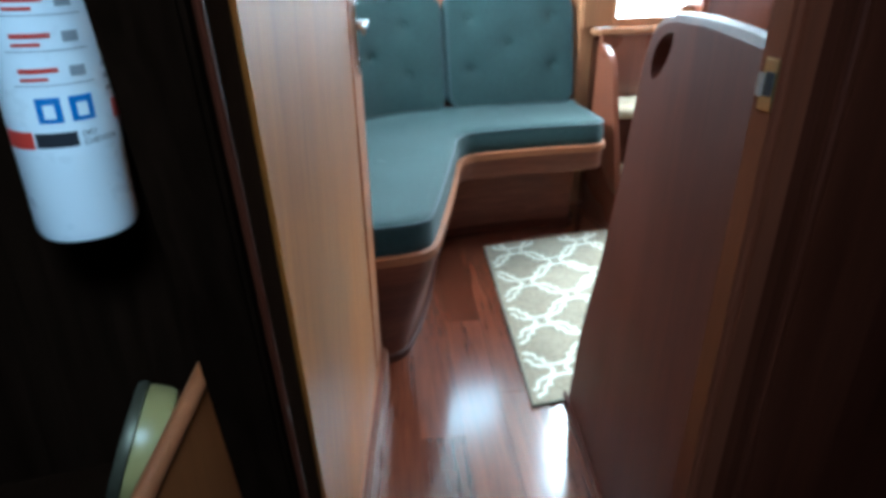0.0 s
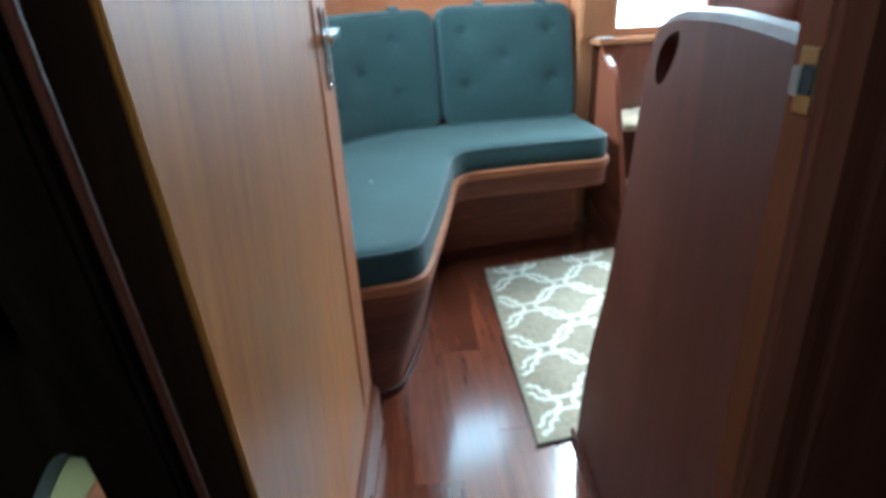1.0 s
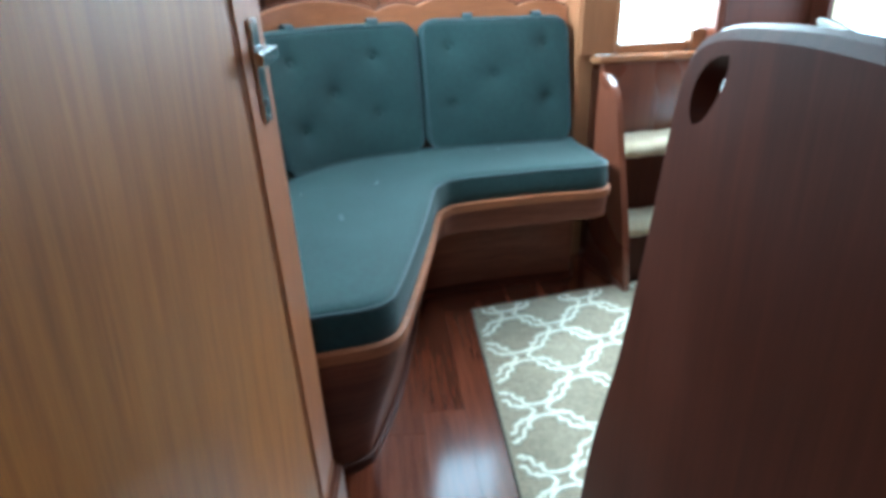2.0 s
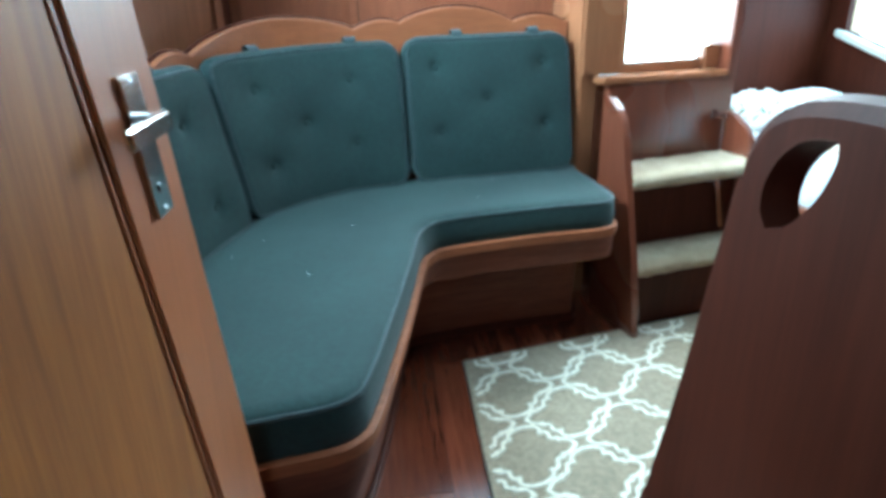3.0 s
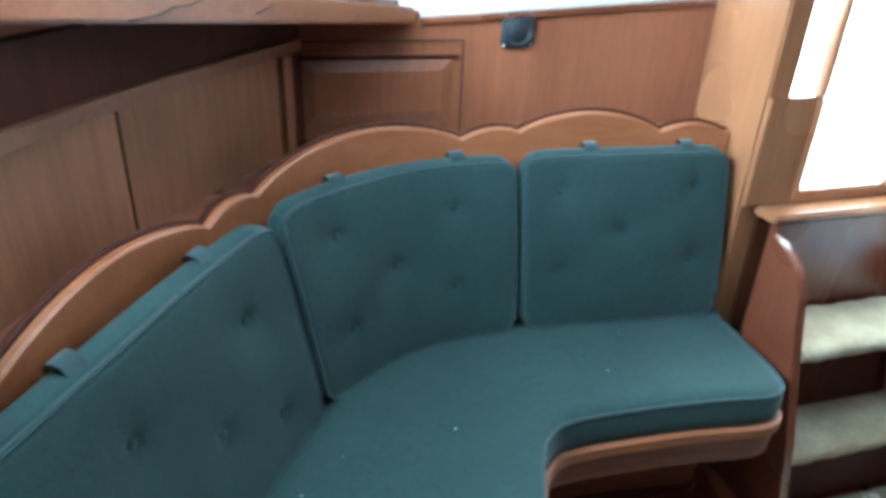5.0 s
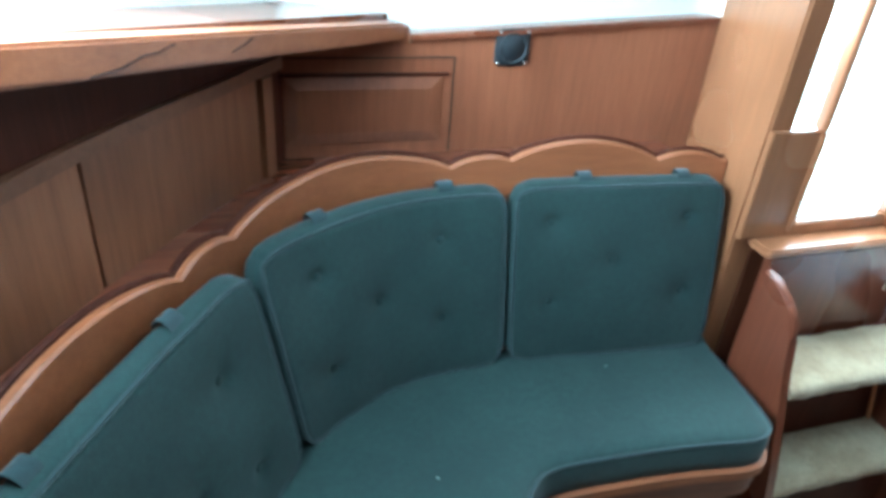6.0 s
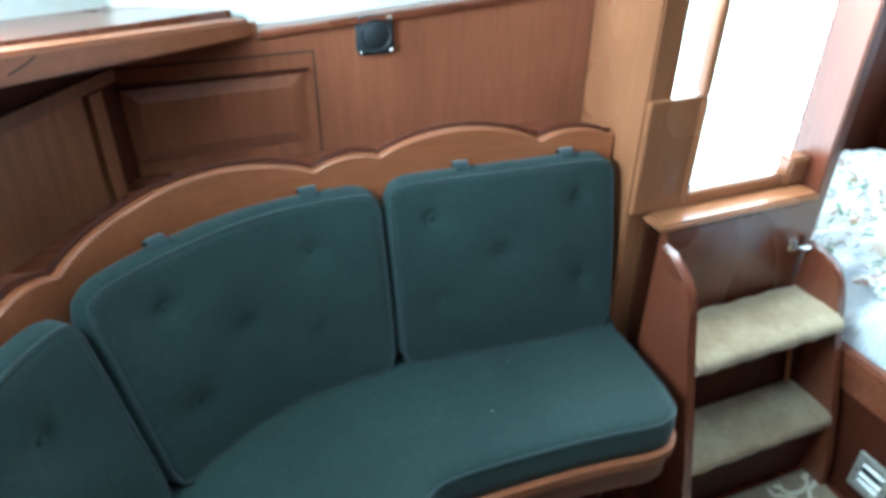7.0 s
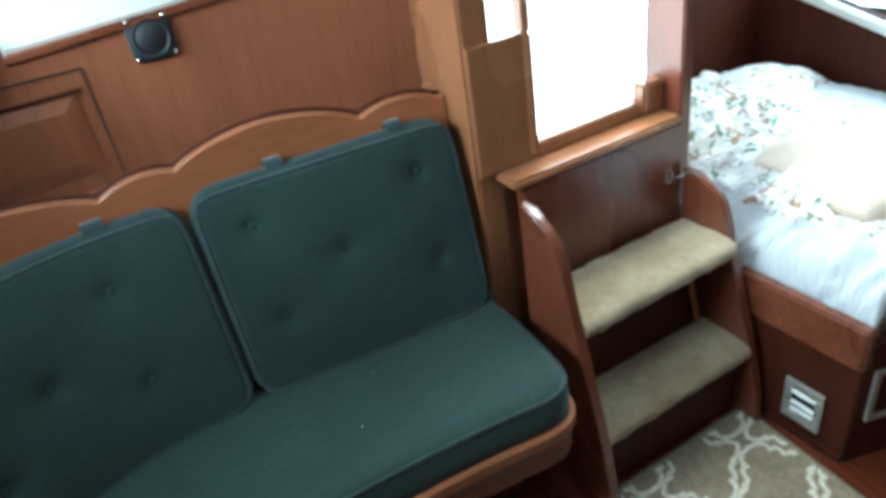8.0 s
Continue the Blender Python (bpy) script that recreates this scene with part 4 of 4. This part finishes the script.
AX, AY = Vector((1.0, -0.005)), Vector((0.245, 0.97))
lines = bmesh.new()
rnd = random.Random(3)
for j in range(-3, 10):
    for i in range(-4, 6):
        c = Vector((0.380, 2.122)) + AX * (0.284 * i + (0.142 if j % 2 else 0)) - AY * (0.1275 * j)
        loop = [c + AX * (0.142 * 0.875 * x) + AY * (0.1275 * 0.81 * y) for x, y in CELL]
        fine = []
        for a in range(len(loop)):
            for k in range(3):
                q = loop[a].lerp(loop[(a + 1) % len(loop)], k / 3)
                fine.append(q + Vector((rnd.uniform(-1, 1), rnd.uniform(-1, 1))) * 0.0004)
        outer_l, inner_l = offset_loop(fine, -0.0056), offset_loop(fine, 0.0056)
        k = len(fine)
        for a in range(k):
            b = (a + 1) % k
            cs = [outer_l[a], outer_l[b], inner_l[b], inner_l[a]]
            if not all(in_rug(q) for q in cs):
                continue
            vv = [lines.verts.new((v.x, v.y, 0.0110 + 0.0003 * (a % 2))) for v in cs] + [lines.verts.new((v.x, v.y, 0.0085)) for v in cs]
            lines.faces.new(vv[:4])
            lines.faces.new((vv[0], vv[4], vv[5], vv[1]))
            lines.faces.new((vv[2], vv[6], vv[7], vv[3]))
tagged(part("trellis", lines, RUG_LINE, rug, "raised cream trellis lines", smooth=False), kind="stuff")

# ---- berth ----
BX = 1.378
berth = thing("berth", (1.7, 2.3, 0), "mahogany berth front with a brown rail and vent", "berth")
part("front_panel", box(BX + 0.012, BX + 0.032, 2.07, 2.545, 0, 0.30), MAHOGANY_DEEP, berth, smooth=False)
part("rail", box(BX, BX + 0.034, 2.062, 2.40, 0.288, 0.398, bevel=0.006), MAHOGANY_X, berth, "brown mahogany berth rail")
part("end_panel", plank((BX + 0.014, 2.066), (2.30, 1.80), 0.02, 0, 0.36), MAHOGANY_DEEP, berth, smooth=False)
part("platform", box(BX + 0.03, 2.33, 2.10, 3.11, 0.335, 0.352), MAHOGANY_DEEP, berth, smooth=False)
part("foot_strip", box(BX + 0.002, BX + 0.011, 2.07, 2.545, 0, 0.022, bevel=0.002), MAHOGANY_DEEP, berth)
d2 = Vector((0.9597, -0.281, 0))
fr = thing("berth_locker", (1.55, 2.02, 0.13), "pale framed locker door in the berth end", "locker door")
o = Vector((1.421, 2.0576, 0.13))
pnv = Vector((-0.281, -0.9597, 0)) * 0.008
for a, b, c, d in ((0, 0.30, 0, 0.014), (0, 0.30, 0.136, 0.15), (0, 0.014, 0.0145, 0.1355), (0.286, 0.30, 0.0145, 0.1355)):
    part("frame_strip", slab([o + d2 * a + Vector((0, 0, c)), o + d2 * b + Vector((0, 0, c)), o + d2 * b + Vector((0, 0, d)), o + d2 * a + Vector((0, 0, d))], pnv), GRILLE, fr, smooth=False)

vent = thing("air_vent", (BX, 2.19, 0.02), "pale square metal air vent with slats", "vent")
vy0, vy1, vz0, vz1 = 2.130, 2.228, 0.046, 0.166
for a in ((vy0, vy1, vz0, vz0 + 0.019), (vy0, vy1, vz1 - 0.019, vz1), (vy0, vy0 + 0.018, vz0 + 0.0195, vz1 - 0.0195), (vy1 - 0.018, vy1, vz0 + 0.0195, vz1 - 0.0195)):
    part("frame", box(BX + 0.003, BX + 0.012, *a, bevel=0.002), GRILLE, vent)
part("backing", box(BX + 0.0105, BX + 0.0118, vy0 + 0.018, vy1 - 0.018, vz0 + 0.0195, vz1 - 0.0195), BLACK, vent, smooth=False)
for z in (0.076, 0.097, 0.130):
    part("slat", slab([(BX + 0.0035, vy0 + 0.0185, z - 0.002), (BX + 0.0035, vy1 - 0.0185, z - 0.002), (BX + 0.0100, vy1 - 0.0185, z + 0.006), (BX + 0.0100, vy0 + 0.0185, z + 0.006)], (0, 0, 0.0016)), GRILLE, vent, smooth=False)
for y in (vy0 + 0.011, vy1 - 0.011):
    part("screw", button((BX + 0.0028, y, 0.106), (-1, 0, 0), 0.004), BLACK, vent)


def bedding(name, x0, x1, y0, y1, zf, nx, ny, material, label, category, low):
    """A cloth over a soft form, from a height function, with its rim turned down."""
    bm = bmesh.new()
    g = []
    for j in range(ny + 1):
        row = []
        for i in range(nx + 1):
            u, v = i / nx, j / ny
            x, y = x0 + (x1 - x0) * u, y0 + (y1 - y0) * v
            row.append(bm.verts.new(zf(x, y, u, v)))
        g.append(row)
    for j in range(ny):
        for i in range(nx):
            bm.faces.new((g[j][i], g[j][i + 1], g[j + 1][i + 1], g[j + 1][i]))
    rim = g[0] + [r[-1] for r in g[1:]] + g[-1][-2::-1] + [r[0] for r in g[-2:0:-1]]
    lowr = [bm.verts.new((v.co.x, v.co.y, low)) for v in rim]
    for i in range(len(rim)):
        k = (i + 1) % len(rim)
        bm.faces.new((rim[i], lowr[i], lowr[k], rim[k]))
    bm.faces.new(lowr)
    return solo(name, bm, material, label, category, smooth="all")


def mattress_z(x, y, u, v):
    edge = min(u, 1.0) * 0.85
    z = 0.392 + 0.125 * (1 - math.exp(-edge / 0.05))
    fold = 1 - abs(noise.noise(((y + 0.8 * x) * 15, (y - x) * 2.5, 4.0))) * 2.6
    z += 0.045 * fold * math.exp(-edge / 0.4) * min(1.0, 0.35 + edge / 0.05) + 0.012 * noise.noise((x * 9, y * 6, 1.0)) + 0.010 * math.sin(38 * (y + x * 0.9) + 3 * noise.noise((x * 4, y * 4, 0))) * math.exp(-edge / 0.35)
    return (x - 0.02 * math.sin(math.pi * min(edge / 0.08, 1)), y, z)


bedding("mattress", BX + 0.036, 2.32, 2.075, 3.10, mattress_z, 110, 130, SHEET, "mattress under a rumpled white sheet on the berth", "mattress", 0.354)


def duvet_z(x, y, u, v):
    edge = u * 0.78
    z = 0.528 + 0.060 * (1 - math.exp(-edge / 0.07)) + 0.055 * (v - 0.45) * u - 0.02 - 0.13 * u * u
    big = noise.noise((x * 2.6, y * 2.6, 3.0))
    warp = noise.noise((x * 5, y * 5, 6.0))
    crease = 1 - abs(noise.noise((x * 7 + 1.5 * warp, y * 10 + 1.5 * big, 8.0))) * 2.2
    fine = 1 - abs(noise.noise((x * 17 + 2 * warp, y * 25, 2.0))) * 2.2
    tiny = 1 - abs(noise.noise((x * 40 + 2 * warp, y * 48, 5.0))) * 2.2
    z += 0.035 * big + 0.026 * crease + 0.013 * fine + 0.005 * tiny
    z -= 0.04 * math.exp(-v / 0.05)
    x2 = x + 0.035 * noise.noise((y * 8, 2.0, 1.0)) + 0.012 * noise.noise((y * 26, 5.0, 1.0)) - 0.03 * math.exp(-edge / 0.05)
    return (x2, y + 0.02 * noise.noise((x * 8, 4.0, 2.0)), max(z, 0.46))


duvet = bedding("duvet", 1.540, 2.30, 2.06, 3.08, duvet_z, 190, 230, FLORAL, "crumpled white duvet printed with small flowers", "duvet", 0.455)


hem = [Vector(duvet_z(1.540, 2.06 + 1.02 * k / 90, 0.0, k / 90)) + Vector((-0.004, 0, -0.008)) for k in range(91)]
part("hem", tube(hem, 0.014, sides=10), FLORAL, duvet, "rolled cotton hem")


def pillow_at(low, rise, turn_, seed):
    def shape(x, y, u, v):
        f = (max(math.sin(math.pi * u), 0) * max(math.sin(math.pi * v), 0)) ** 0.42
        du, dv = (u - 0.5) * 0.04, (v - 0.5) * 0.04
        w = 1 - abs(noise.noise((x * 13, y * 13, seed))) * 2
        return (x + turn_ * (v - 0.5) + du * math.sin(7 * v), y + dv * math.sin(6 * u) - turn_ * (u - 0.5), low + rise * f + 0.010 * w * f)
    return shape


bedding("pillow", 1.58, 1.86, 2.16, 2.50, pillow_at(0.572, 0.080, 0.08, 9.0), 44, 44, PEACH, "soft peach pillow on the duvet", "pillow", 0.545)
bedding("pillow", 1.98, 2.28, 2.76, 3.06, pillow_at(0.515, 0.075, -0.06, 4.0), 44, 44, FLORAL, "crumpled flowered pillow at the berth end", "pillow", 0.50)

# ---- passage: extinguisher, cabinet and odds and ends ----
EX, EY, EZ, ER = -0.739, 0.850, 0.864, 0.0490
SZ = 1.15          # the print's scale
ext = thing("fire_extinguisher", (EX, EY, EZ), "white fire extinguisher with printed label on the dark bulkhead", "extinguisher")


def lathe(rows, cx, cy, sides=40):
    return lofted([[(cx + r * math.cos(2 * math.pi * i / sides), cy + r * math.sin(2 * math.pi * i / sides), z) for i in range(sides)] for r, z in rows])


part("cylinder", lathe([(ER * 0.80, EZ), (ER * 0.95, EZ + 0.003), (ER, EZ + 0.010), (ER, EZ + 0.29), (ER * 0.93, EZ + 0.315), (ER * 0.6, EZ + 0.34), (ER * 0.35, EZ + 0.35)], EX, EY), EXT_WHITE, ext)
part("valve", lathe([(0.016, EZ + 0.35), (0.016, EZ + 0.385), (0.010, EZ + 0.39)], EX, EY, 16), BRASS, ext)
part("handle", box(EX - 0.012, EX + 0.012, EY - 0.09, EY + 0.02, EZ + 0.391, EZ + 0.402, bevel=0.003), BLACK, ext)
FACE = math.atan2(-0.55, 0.20)     # where the label looks


def curved(a0, a1, z0, z1, lift=0.0009, k=8):
    """A patch of print on the round cylinder; a in metres round it from the label's middle."""
    bm = bmesh.new()
    cols = []
    for i in range(k + 1):
        ang = FACE + SZ * (a0 + (a1 - a0) * i / k) / ER
        cols.append([bm.verts.new((EX + r * math.cos(ang), EY + r * math.sin(ang), EZ + SZ * z)) for r, z in ((ER + lift, z0), (ER + lift, z1), (ER + 0.0001, z1), (ER + 0.0001, z0))])
    for a, b in zip(cols, cols[1:]):
        for j in range(4):
            bm.faces.new((a[j], a[(j + 1) % 4], b[(j + 1) % 4], b[j]))
    bm.faces.new(cols[0])
    bm.faces.new(cols[-1][::-1])
    return bm


def curved_text(words, a0, z, size, material):
    cu = bpy.data.curves.new("words", "FONT")
    cu.body, cu.size = words, size
    tmp = new("words", cu)
    me = bpy.data.meshes.new_from_object(tmp.evaluated_get(bpy.context.evaluated_depsgraph_get()))
    bpy.data.objects.remove(tmp)
    bm = bmesh.new()
    bm.from_mesh(me)
    bmesh.ops.triangulate(bm, faces=bm.faces[:])
    for v in bm.verts:
        ang = FACE + SZ * (a0 + v.co.x) / ER
        v.co = Vector((EX + (ER + 0.0012) * math.cos(ang), EY + (ER + 0.0012) * math.sin(ang), EZ + SZ * (z + v.co.y)))
    return part("lettering", bm, material, label_ob, smooth=False)


label_ob = part("label", curved(-0.066, 0.066, 0.080, 0.26, 0.0004, 24), EXT_WHITE, ext, "printed white label")
curved_text("INSTRUCTIONS", -0.040, 0.218, 0.0125, RED_INK)
curved_text("DRY", 0.004, 0.094, 0.0065, BLACK_INK)
curved_text("CHEMICAL", 0.004, 0.087, 0.0065, BLACK_INK)
part("logo_bar", curved(-0.030, 0.001, 0.087, 0.099), BLACK_INK, label_ob)
part("label_band", curved(-0.062, -0.032, 0.086, 0.100), RED_INK, label_ob)
part("label_band", curved(0.040, 0.062, 0.101, 0.117), RED_INK, label_ob)
part("pictogram", curved(-0.024, -0.006, 0.107, 0.127), BLUE_INK, label_ob)
part("pictogram", curved(0.000, 0.018, 0.107, 0.127), BLUE_INK, label_ob)
for a, z in ((-0.015, 0.1165), (0.009, 0.1165)):
    part("pictogram", curved(a - 0.004, a + 0.004, z - 0.006, z + 0.005, 0.0014, 3), EXT_WHITE, label_ob)
for z in (0.136, 0.162, 0.188):
    part("print_line", curved(-0.036, 0.024, z, z + 0.0008), GREY_INK, label_ob)
    part("print_bar", curved(-0.030, -0.002, z + 0.010, z + 0.0135), RED_INK, label_ob)
    part("print_bar", curved(-0.030, -0.010, z + 0.004, z + 0.0065), RED_INK, label_ob)
    part("pictogram", curved(0.006, 0.018, z + 0.006, z + 0.014), GREY_INK, label_ob)
for z in (0.125, 0.135, 0.145, 0.16, 0.175, 0.19, 0.205):
    part("print_bar", curved(0.036, 0.052, z, z + 0.004), GREY_INK, label_ob)

cab = thing("passage_cabinet", (-0.768, 0.615, 0), "low mahogany cabinet side with a rounded fiddle in the dark passage", "cabinet")
part("side_panel", slab([(-0.609, 0.893, 0), (-0.822, 0.413, 0), (-0.822, 0.413, 0.563), (-0.609, 0.893, 0.692)], (-0.02, 0.006, 0)), TRIM_Z, cab)
part("fiddle", tube([(-0.618, 0.889, 0.703), (-0.715, 0.672, 0.645), (-0.832, 0.413, 0.576)], 0.011, sides=12), TRIM, cab, "rounded worn fiddle edge")
# top coloured black for the shade behind the fiddle
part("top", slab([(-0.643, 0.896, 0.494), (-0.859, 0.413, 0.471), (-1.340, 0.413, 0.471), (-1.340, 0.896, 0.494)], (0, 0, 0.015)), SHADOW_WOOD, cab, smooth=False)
tin = thing("round_tin", (-0.751, 0.810, 0.511), "round olive-yellow tin leaning on edge behind the cabinet fiddle", "tin")
axis = Vector((-0.80, 0.10, 0.30)).normalized()
m = Matrix.Translation((-0.726, 0.812, 0.594)) @ axis.to_track_quat("Z", "Y").to_matrix().to_4x4()
prof_t = [(0.058, -0.018), (0.067, -0.016), (0.070, -0.009), (0.070, 0.012), (0.069, 0.016), (0.072, 0.017), (0.072, 0.025), (0.069, 0.029), (0.052, 0.030)]
part("body", lofted([[m @ Vector((r * math.cos(2 * math.pi * i / 36), r * math.sin(2 * math.pi * i / 36), h)) for i in range(36)] for r, h in prof_t[:5]]), CREAM, tin)
# the lid's dark tone is painted shade
part("lid", lofted([[m @ Vector((r * math.cos(2 * math.pi * i / 36), r * math.sin(2 * math.pi * i / 36), h + 0.0005)) for i in range(36)] for r, h in prof_t[5:]]), TIN_LID, tin, "metal lid, darkened as its shaded face")
solo("folded_cloth", box(-1.17, -0.86, 0.45, 0.80, 0.508, 0.572, bevel=0.02, seg=4), BLUE, "folded navy blue cloth on the passage cabinet", "cloth")

# ---- floor planks ----
def plank_mesh(w, ln):
    bm = box(-w / 2 + 0.0007, w / 2 - 0.0007, 0, ln - 0.0012, -0.012, 0.0)
    me = bpy.data.meshes.new("floor_plank")
    bmesh.ops.recalc_face_normals(bm, faces=bm.faces[:])
    bm.to_mesh(me)
    bm.free()
    me.materials.append(FLOOR_WOOD)
    return me


PW = 0.112
LENGTHS = [0.45, 0.9, 1.35]
MESHES = [plank_mesh(PW, k) for k in LENGTHS]
rnd = random.Random(11)
turn = Matrix.Rotation(radians(-13), 4, "Z")
for row in range(-14, 19):
    y = -1.4 - rnd.uniform(0, 0.4)
    while y < 3.3:
        k = rnd.randrange(3)
        m = turn @ Matrix.Translation((row * PW - 0.03, y, 0))
        mid = m @ Vector((0, LENGTHS[k] / 2, 0))
        ends = [m @ Vector((0, 0, 0)), m @ Vector((0, LENGTHS[k], 0))]
        if all(-1.33 < e.x < 2.33 and -0.74 < e.y < 3.25 for e in ends):
            ob = new("floor_plank", MESHES[k])
            ob.parent = floor
            ob.matrix_parent_inverse = Matrix.Translation(-floor.location)
            ob.matrix_basis = m
        y += LENGTHS[k]
